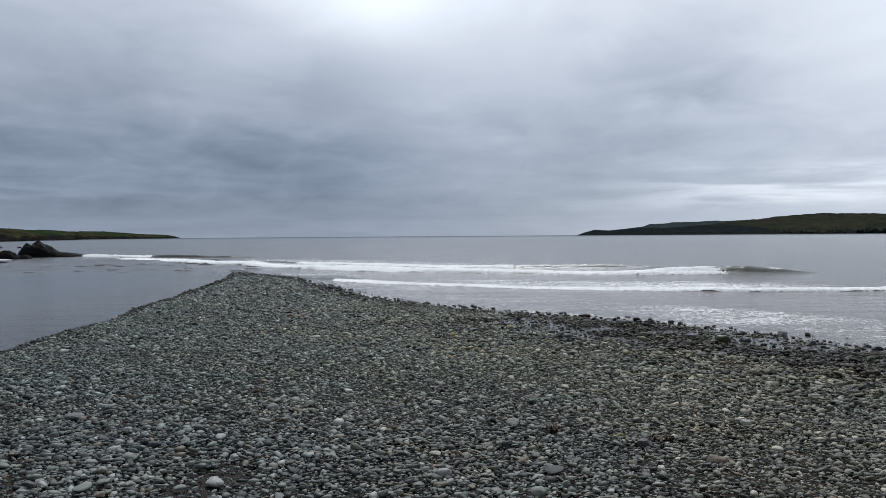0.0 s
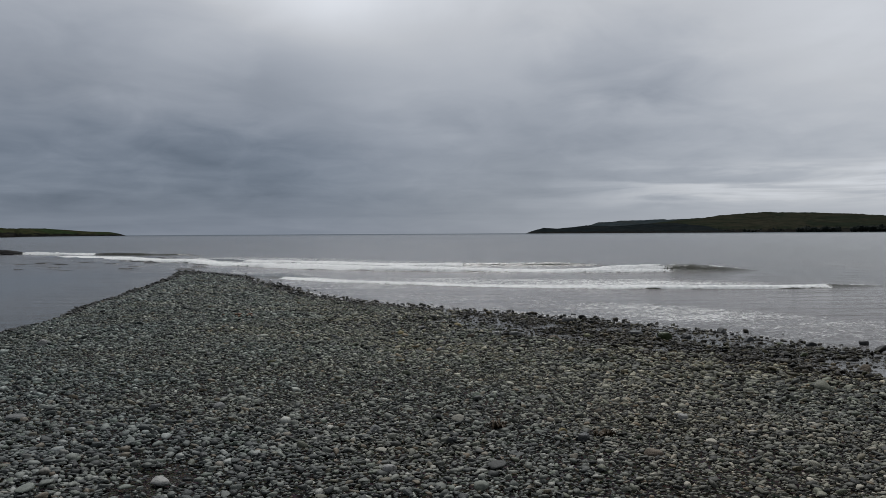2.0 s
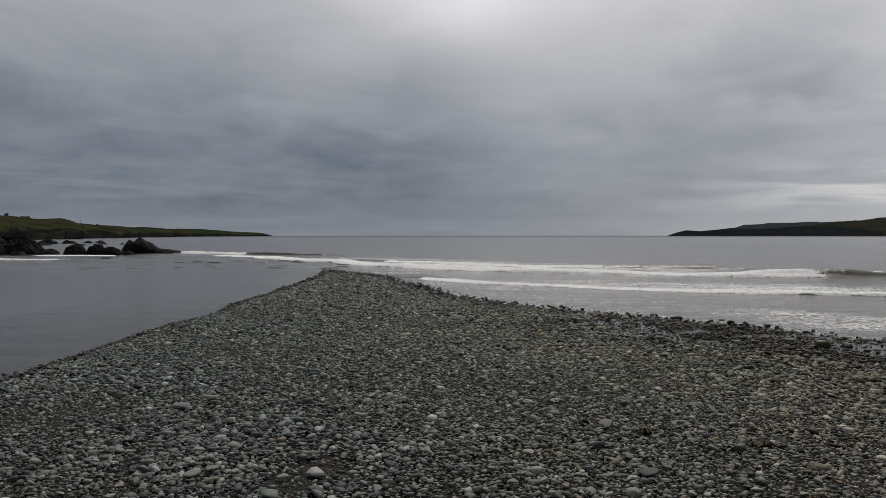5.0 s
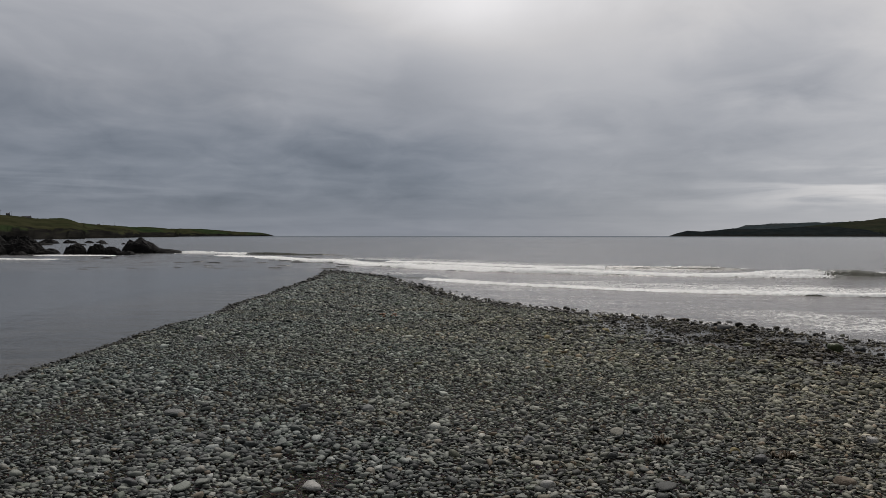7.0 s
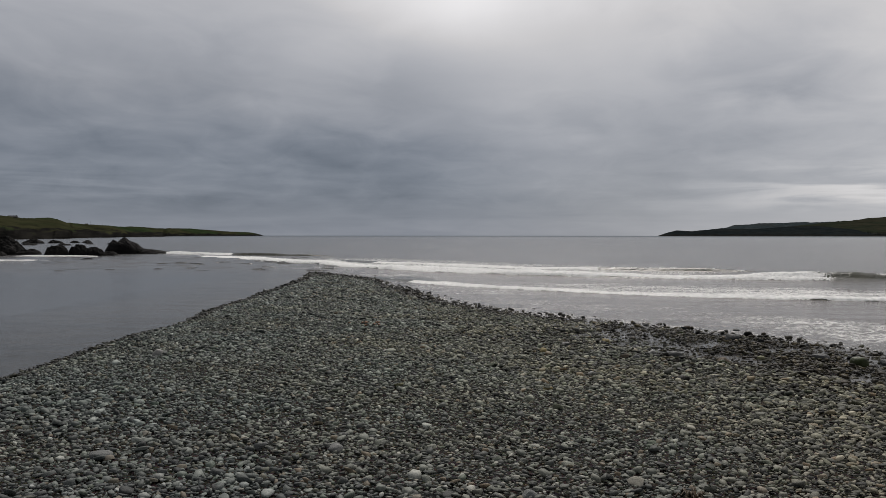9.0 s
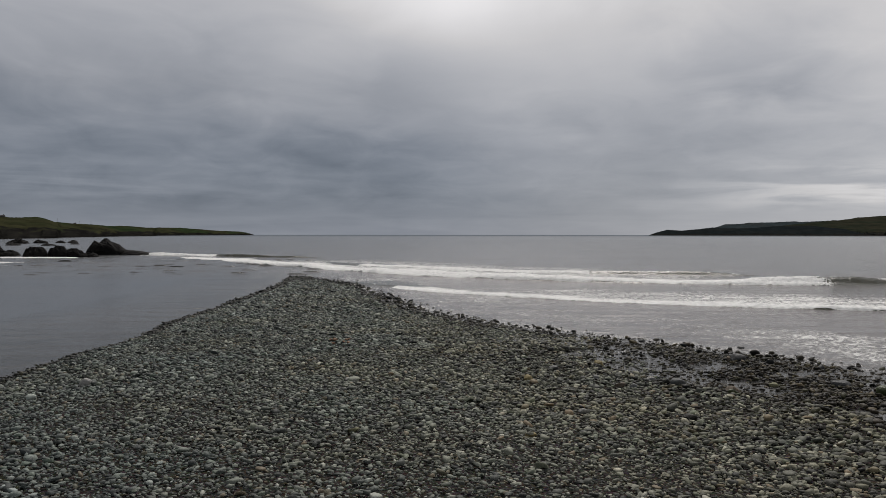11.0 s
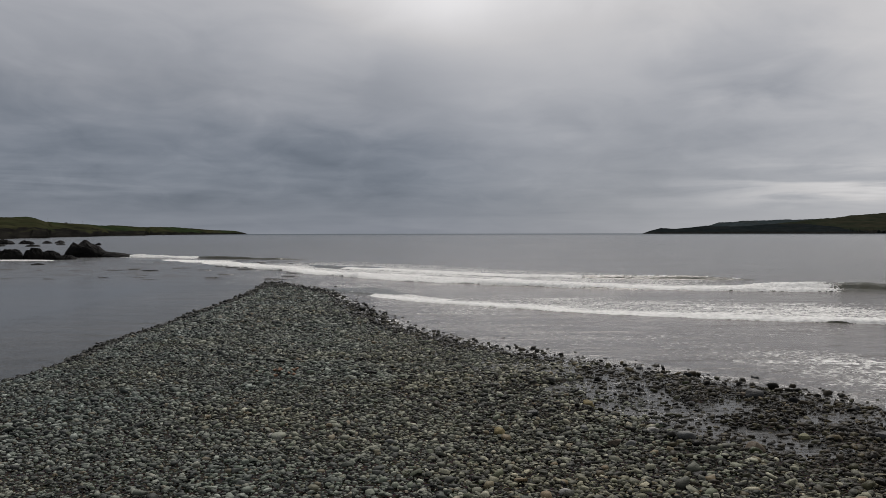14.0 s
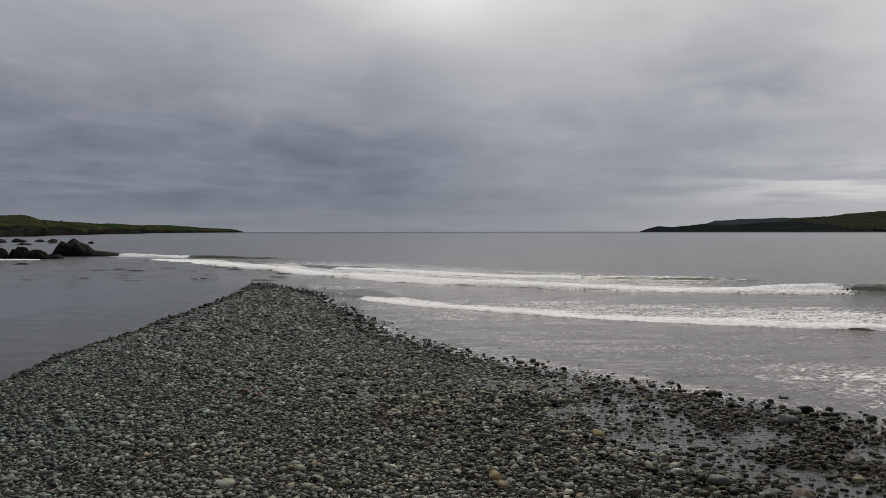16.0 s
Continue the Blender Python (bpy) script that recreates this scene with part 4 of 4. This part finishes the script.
def build_single_stones():
    lone_stone(-0.87, 5.22, 0.138, 0.062, M_PALE, "pale grey flat beach stone lying on the shingle")
    lone_stone(-0.76, 5.08, 0.080, 0.048, M_PALE, "small pale rounded stone on the shingle")
    lone_stone(-0.67, 5.70, 0.089, 0.081, M_DARK, "dark grey round stone on bare gravel")
    lone_stone(-0.74, 7.43, 0.154, 0.077, M_GREY, "smooth grey oval stone on the shingle")
    lone_stone(-1.29, 7.51, 0.118, 0.083, M_GREY, "angular grey stone on the shingle")
    lone_stone(-0.98, 7.22, 0.085, 0.059, M_OLIVE, "olive-tinted rounded stone on the shingle")
    lone_stone(-2.31, 7.25, 0.167, 0.084, M_GREY, "broad grey stone half sunk in the shingle")
    lone_stone(-1.95, 5.27, 0.109, 0.060, M_DARK, "dark grey oval stone on the shingle")
    lone_stone(0.51, 5.20, 0.096, 0.072, M_PALE, "pale rounded beach stone on shingle")
    lone_stone(0.50, 6.33, 0.115, 0.069, M_GREY, "grey angular stone on the shingle")
    lone_stone(1.95, 5.79, 0.112, 0.084, M_DARK, "dark round stone among flat cobbles")
    lone_stone(1.87, 6.07, 0.091, 0.055, M_YELLOW, "ochre yellow stone among grey cobbles")
    lone_stone(2.25, 5.27, 0.128, 0.077, M_BROWN, "brown sandstone cobble on the shingle")
    lone_stone(1.01, 5.93, 0.102, 0.061, M_GREY, "grey rounded stone on the shingle")
    lone_stone(2.98, 6.44, 0.111, 0.067, M_PALE, "pale stone among grey cobbles")
    lone_stone(1.40, 12.90, 0.146, 0.102, M_YELLOW, "yellow angular stone among grey cobbles")
    lone_stone(2.39, 12.53, 0.169, 0.110, M_BROWN, "large brown-grey rounded stone")
    lone_stone(2.55, 12.56, 0.135, 0.081, M_GREY, "grey rounded stone beside a larger one")
    lone_stone(1.84, 13.90, 0.125, 0.100, M_DARK, "dark round stone on the shingle")
    lone_stone(2.94, 13.21, 0.129, 0.071, M_PALE, "pale tan rounded stone")
    lone_stone(3.18, 12.90, 0.174, 0.104, M_GREY, "large grey rounded stone")
    lone_stone(3.73, 12.66, 0.212, 0.127, M_BROWN, "large brown wet-edged stone by the pools")
    lone_stone(4.43, 13.18, 0.181, 0.081, M_OLIVE, "flat yellowish stone by the pools")
    lone_stone(0.40, 12.42, 0.136, 0.068, M_GREY, "dark grey flat stone on the shingle")
    lone_stone(-0.68, 12.68, 0.108, 0.054, M_PALE, "pale grey stone on fine shingle")
    lone_stone(-0.66, 14.05, 0.118, 0.083, M_GREY, "grey round stone on fine shingle")
    lone_stone(2.26, 13.22, 0.126, 0.076, M_GREY, "grey rounded stone on the shingle")
    lone_stone(2.57, 14.59, 0.172, 0.086, M_YELLOW, "tan flat stone beside a shallow pool")
    lone_stone(-0.42, 10.08, 0.138, 0.062, M_OLIVE, "olive-brown flat stone on the shingle")
    lone_stone(-3.61, 12.46, 0.166, 0.116, M_PALE, "pale tan stone on the shingle")
    lone_stone(1.07, 9.89, 0.101, 0.060, M_YELLOW, "yellowish flat stone on the shingle")
    lone_stone(1.71, 10.99, 0.099, 0.059, M_PALE, "pale rounded stone on the shingle")
    lone_stone(5.45, 12.49, 0.233, 0.175, M_ALGAE, "algae-covered green stone at the water edge")
    lone_stone(6.77, 13.28, 0.196, 0.137, M_DARK, "dark wet stone standing in the wash")
    lone_stone(5.18, 13.03, 0.259, 0.116, M_DARK, "dark wet stone standing in the wash")
    lone_stone(3.67, 12.51, 0.172, 0.103, M_ALGAE, "green algae-covered wet stone")
    lone_stone(4.73, 15.23, 0.224, 0.157, M_DARK, "large black wet stone in a shallow pool")
    lone_stone(4.41, 16.88, 0.180, 0.108, M_DARK, "black wet stone at the water edge")
    lone_stone(5.30, 16.71, 0.167, 0.084, M_DARK, "black wet stone in the wash")
    lone_stone(5.87, 12.65, 0.201, 0.124, M_DARK, "black wet stone standing in the shallow wash")
    lone_stone(6.89, 13.48, 0.149, 0.092, M_BROWN, "brown wet stone standing in the shallow wash")
    lone_stone(6.62, 12.13, 0.199, 0.123, M_DARK, "black wet stone standing in the shallow wash")
    lone_stone(6.86, 11.66, 0.133, 0.082, M_ALGAE, "algae-green wet stone standing in the shallow wash")
    lone_stone(7.24, 11.45, 0.151, 0.093, M_DARK, "black wet stone standing in the shallow wash")
    lone_stone(8.06, 11.41, 0.174, 0.108, M_DARK, "black wet stone standing in the shallow wash")
    lone_stone(6.60, 9.28, 0.194, 0.120, M_BROWN, "brown wet stone standing in the shallow wash")
    lone_stone(7.14, 10.56, 0.117, 0.072, M_DARK, "black wet stone standing in the shallow wash")
    lone_stone(6.49, 10.42, 0.128, 0.080, M_ALGAE, "algae-green wet stone standing in the shallow wash")
    lone_stone(5.47, 12.59, 0.198, 0.122, M_DARK, "black wet stone standing in the shallow wash")
    lone_stone(5.09, 15.00, 0.145, 0.090, M_DARK, "black wet stone standing in the shallow wash")
    lone_stone(4.62, 15.30, 0.125, 0.078, M_BROWN, "brown wet stone standing in the shallow wash")
    lone_stone(3.91, 17.57, 0.141, 0.088, M_DARK, "black wet stone standing in the shallow wash")
    lone_stone(4.19, 16.27, 0.121, 0.075, M_ALGAE, "algae-green wet stone standing in the shallow wash")
    lone_stone(5.60, 14.49, 0.132, 0.082, M_DARK, "black wet stone standing in the shallow wash")
    lone_stone(8.02, 10.61, 0.191, 0.119, M_DARK, "black wet stone standing in the shallow wash")


# ---- headlands ----
def headland(name, az0, az1, step, shore, skyline, depth, mat, seed, foot, label, parent_cat="headland"):
    """Land beyond the water: its shore's distance and its skyline's height run along the bearing."""
    az = np.arange(az0, az1, step)
    sh = np.interp(az, [a for a, _ in shore], [d for _, d in shore]) * (1 + 0.02 * vnoise(az * 1.4, az * 0, seed=seed, octaves=2))
    sk = np.interp(az, [a for a, _ in skyline], [e for _, e in skyline])
    k = np.concatenate([[-0.02, 0.0], np.linspace(0.012, 0.12, 9), np.linspace(0.15, 1.0, 22), [1.08, 1.2, 1.5]])
    prof = np.interp(k, [-0.02, 0.0, 0.03, 0.06, 0.12, 0.22, 1.0, 1.15, 1.5], [-0.15, 0.0, foot * 0.6, foot, foot + 0.10, foot + 0.2, 1.0, 0.97, 0.5])
    dist = sh[:, None] + depth * k[None] * np.ones_like(sh)[:, None]
    crest_h = np.tan(np.radians(sk)) * (sh + depth) + 1.65
    H = crest_h[:, None] * prof[None]
    a = np.radians(az)[:, None]
    X, Y = dist * np.sin(a), dist * np.cos(a)
    rough = vnoise(X / 40.0, Y / 170.0, seed=seed + 4, octaves=3)
    ledge = np.clip(0.75 + 1.5 * vnoise(az * 2.3, az * 0 + 3, seed=seed + 8, octaves=4), 0.15, 1.8)[:, None]
    H = np.where((k[None] > 0.005) & (k[None] < 0.2), H * (1 + (ledge - 1) * np.interp(k, [0.0, 0.06, 0.2], [1.0, 0.8, 0.0])[None]), H)
    H = H * (1 + 0.16 * rough * (k[None] > 0.02) * np.where(k[None] > 0.9, 0.35, 1.0))
    H = H + 0.02 * crest_h[:, None] * vnoise(az * 9, az * 0, seed=seed + 6, octaves=3)[:, None] * (k[None] > 0.8)
    V = np.stack([X, Y, WATER + H], -1).reshape(-1, 3)
    me = mesh_np(name, V, grid_faces(len(az), len(k)), mat)
    return tagged(new(name, me), label, parent_cat, kind="structure")


headland("headland", -48, -11.25, 0.08,
         [(-48, 150), (-34, 230), (-27, 330), (-24.3, 420), (-22.9, 450), (-22.7, 520), (-20.5, 640), (-19.4, 800), (-17.5, 950), (-17.2, 1250), (-14.3, 1700), (-11.2, 2300)],
         [(-48, 2.0), (-34, 1.6), (-27.4, 1.23), (-26.8, 1.19), (-25.9, 1.08), (-25.4, 1.02), (-24.8, 1.02), (-23.95, 1.05), (-23.5, 0.93), (-23.05, 0.76), (-22.4, 0.70), (-21.1, 0.62), (-20.1, 0.55),
          (-18.8, 0.52), (-17.8, 0.42), (-17.1, 0.44), (-15.9, 0.42), (-15.0, 0.35), (-14.25, 0.30), (-13.25, 0.23), (-12.2, 0.19), (-11.75, 0.12), (-11.45, 0.04), (-11.2, -0.05)],
         120, M_LAND_L, 800, 0.25, "green low headland with dark rocky foot")
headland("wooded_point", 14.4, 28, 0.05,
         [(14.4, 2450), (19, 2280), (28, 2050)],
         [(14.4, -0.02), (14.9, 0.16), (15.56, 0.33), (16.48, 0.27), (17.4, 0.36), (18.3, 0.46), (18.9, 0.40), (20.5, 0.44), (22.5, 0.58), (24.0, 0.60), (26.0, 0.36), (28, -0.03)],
         300, M_LAND_W_HAZE, 830, 0.12, "dark wooded point across the bay")
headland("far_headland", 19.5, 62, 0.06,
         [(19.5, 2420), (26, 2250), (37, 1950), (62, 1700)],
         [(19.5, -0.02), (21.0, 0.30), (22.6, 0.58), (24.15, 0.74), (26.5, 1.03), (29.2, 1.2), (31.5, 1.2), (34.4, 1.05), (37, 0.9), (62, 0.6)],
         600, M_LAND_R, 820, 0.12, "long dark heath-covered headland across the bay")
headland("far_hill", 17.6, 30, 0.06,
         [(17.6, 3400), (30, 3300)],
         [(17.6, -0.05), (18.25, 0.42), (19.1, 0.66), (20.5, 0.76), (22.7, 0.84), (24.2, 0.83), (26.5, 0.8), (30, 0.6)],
         500, M_LAND_F_HAZE, 840, 0.1, "low hill behind the far headland, haze tinted into its colour")



def on_left_crest(az_deg, el, behind_crest=0.0):
    """A place on the near headland's crest line, at that bearing and elevation of its foot."""
    d = float(np.interp(az_deg, [-34, -27, -24.3, -22.9, -22.7, -20.5], [230, 330, 420, 450, 520, 640])) + 120 + behind_crest
    a = math.radians(az_deg)
    return d * math.sin(a), d * math.cos(a), 1.5 + math.tan(math.radians(el)) * d


def build_pole(az_deg, top_el, height):
    x, y, z = on_left_crest(az_deg, top_el)
    pole = new("utility_pole")
    pole.location = (x, y, z - height)
    bm = bmesh.new()
    bmesh.ops.create_cone(bm, segments=8, radius1=0.06, radius2=0.04, depth=height, matrix=pose(0, 0, height / 2), cap_ends=True)
    part("pole", bm_mesh("pole", bm, M_WOOD), pole)
    bm = bmesh.new()
    bmesh.ops.create_cube(bm, size=1, matrix=pose(0, 0, height - 0.4) @ Matrix.Diagonal((0.6, 0.07, 0.07, 1)))
    part("crossarm", bm_mesh("crossarm", bm, M_WOOD), pole)
    tagged(pole, "thin wooden utility pole on the headland crest", "pole", group="utility poles")


for az_deg, top_el, height in ((-27.32, 1.52, 4.0), (-26.77, 1.45, 3.5), (-22.9, 0.98, 3.5), (-21.7, 0.84, 3.8), (-21.05, 0.80, 3.0)):
    build_pole(az_deg, top_el, height)


def build_cottage(az_deg, el, w, d, h, label):
    x, y, z = on_left_crest(az_deg, el)
    house = new("cottage")
    house.matrix_world = pose(x, y, z - 1.5, 0, 0, -az_deg + 8)
    bm = bmesh.new()
    bmesh.ops.create_cube(bm, size=1, matrix=pose(0, 0, (h + 1.5) / 2) @ Matrix.Diagonal((w, d, h + 1.5, 1)))
    part("wall", bm_mesh("wall", bm, M_PLASTER), house)
    bm = bmesh.new()
    v = [bm.verts.new(c) for c in ((-w * .53, -d * .56, h + 1.45), (w * .53, -d * .56, h + 1.45), (w * .53, d * .56, h + 1.45), (-w * .53, d * .56, h + 1.45),
                                   (-w * .53, 0, h + 1.5 + d * .4), (w * .53, 0, h + 1.5 + d * .4))]
    for f in ((0, 1, 5, 4), (2, 3, 4, 5), (0, 4, 3), (1, 2, 5), (3, 2, 1, 0)):
        bm.faces.new([v[k] for k in f])
    roof = part("roof", bm_mesh("roof", bm, M_SLATE), house)
    bm = bmesh.new()
    bmesh.ops.create_cube(bm, size=1, matrix=pose(w * .4, 0, h + 1.5 + d * .45) @ Matrix.Diagonal((0.25, 0.25, 0.4, 1)))
    part("chimney", bm_mesh("chimney", bm, M_PLASTER), roof)
    for k in (-0.28, 0.22):
        bm = bmesh.new()
        bmesh.ops.create_cube(bm, size=1, matrix=pose(w * k, -d / 2 - 0.01, 1.5 + h * .55) @ Matrix.Diagonal((w * 0.16, 0.06, h * 0.4, 1)))
        part("window", bm_mesh("window", bm, M_PANE), house)
    tagged(house, label, "house", group="cottages on the headland")


build_cottage(-26.95, 1.16, 1.5, 1.4, 0.8, "small dark cottage on the headland crest")
build_cottage(-25.96, 1.04, 4.2, 1.8, 0.35, "long low cottage on the headland crest")
build_cottage(-21.95, 0.64, 1.7, 1.2, 0.4, "small outbuilding on the headland crest")


def build_woods():
    """Dark conifers along the foot of the far headland."""
    rng = np.random.default_rng(55)
    bm = bmesh.new()
    bmesh.ops.create_icosphere(bm, subdivisions=1, radius=1.0)
    v0 = np.array([v.co[:] for v in bm.verts])
    f0 = np.array([[v.index for v in f.verts] for f in bm.faces])
    bm.free()
    V, F = [], []
    for az0, az1, h, count, dist in ((31.2, 33.6, 8, 300, 2010), (34.2, 48.0, 11, 900, 1960), (24.0, 31.0, 3, 300, 2110)):
        for _ in range(count):
            a = math.radians(rng.uniform(az0, az1))
            d = dist * (1.03 - 0.006 * (math.degrees(a) - 30)) + rng.uniform(0, 40)
            r = rng.uniform(2.0, 4.2)
            z = WATER + 2 + rng.uniform(0, h * 0.75)
            F.append(f0 + len(V) * len(v0))
            V.append(v0 * np.array([r, r, r * rng.uniform(0.9, 1.5)]) * (1 + 0.25 * rng.normal(size=(len(v0), 1))) + np.array([d * math.sin(a), d * math.cos(a), z]))
    me = mesh_np("far_woods", np.concatenate(V), np.concatenate(F), M_TREE, smooth=False)
    tagged(new("far_woods", me), "dark conifer woods along the far shore", "trees", kind="stuff")


build_woods()
build_shingle()
build_single_stones()


def build_rusty_patch(cx, cy):
    """A few iron-stained cobbles lying together."""
    rng = np.random.default_rng(31)
    t = stone_template(10, (-0.5, -0.1, 0.35, 0.8), True)
    sh = stone_shapes(t, 6, 720)
    for i in range(11):
        x, y, w = cx + rng.normal(0, 0.16), cy + rng.normal(0, 0.34), rng.uniform(0.06, 0.10)
        ob = new("beach_stone", mesh_np("beach_stone", sh[i % 6] * np.array([w / 2, w * 0.38, w * 0.24]), t[1], M_RUST))
        ob.matrix_world = pose(x, y, float(beach(x, y)) + 0.036, 0, 5, rng.uniform(0, 360))
        tagged(ob, "rust-brown iron-stained cobble on the shingle", "stone", group="rusty cobbles")


def build_seaweed(x, y, w):
    """A heap of crinkled wrack: overlapping folded straps."""
    rng = np.random.default_rng(int(100 * x + y))
    V, F = [], []
    for k in range(16):
        a, l = rng.uniform(0, 6.28), w * rng.uniform(0.25, 0.6)
        t = np.linspace(0, 1, 7)
        px, py = l * t * math.cos(a) + rng.normal(0, w * .12), l * t * math.sin(a) + rng.normal(0, w * .12)
        pz = 0.02 + w * 0.13 * np.sin(t * 3.0) * rng.uniform(0.5, 1.1) + 0.012 * rng.normal(size=7)
        nx, ny, hw = -math.sin(a), math.cos(a), w * 0.06
        for side, dz in ((-1, 0), (1, 0), (1, -0.008), (-1, -0.008)):
            V.append(np.stack([px + nx * hw * side, py + ny * hw * side, pz + dz], -1))
        o = k * 28
        for i in range(6):
            for q in range(4):
                r = (q + 1) % 4
                F.append((o + q * 7 + i, o + r * 7 + i, o + r * 7 + i + 1, o + q * 7 + i + 1))
    me = mesh_np("seaweed_clump", np.concatenate(V), np.array(F), M_WEED)
    ob = new("seaweed_clump", me)
    ob.location = (x, y, float(beach(x, y)) + 0.015)
    tagged(ob, "dry dark brown wrack heaped on the shingle", "seaweed")


build_rusty_patch(-1.2, 16.6)
build_seaweed(1.42, 6.26, 0.17)
build_seaweed(2.13, 5.85, 0.14)
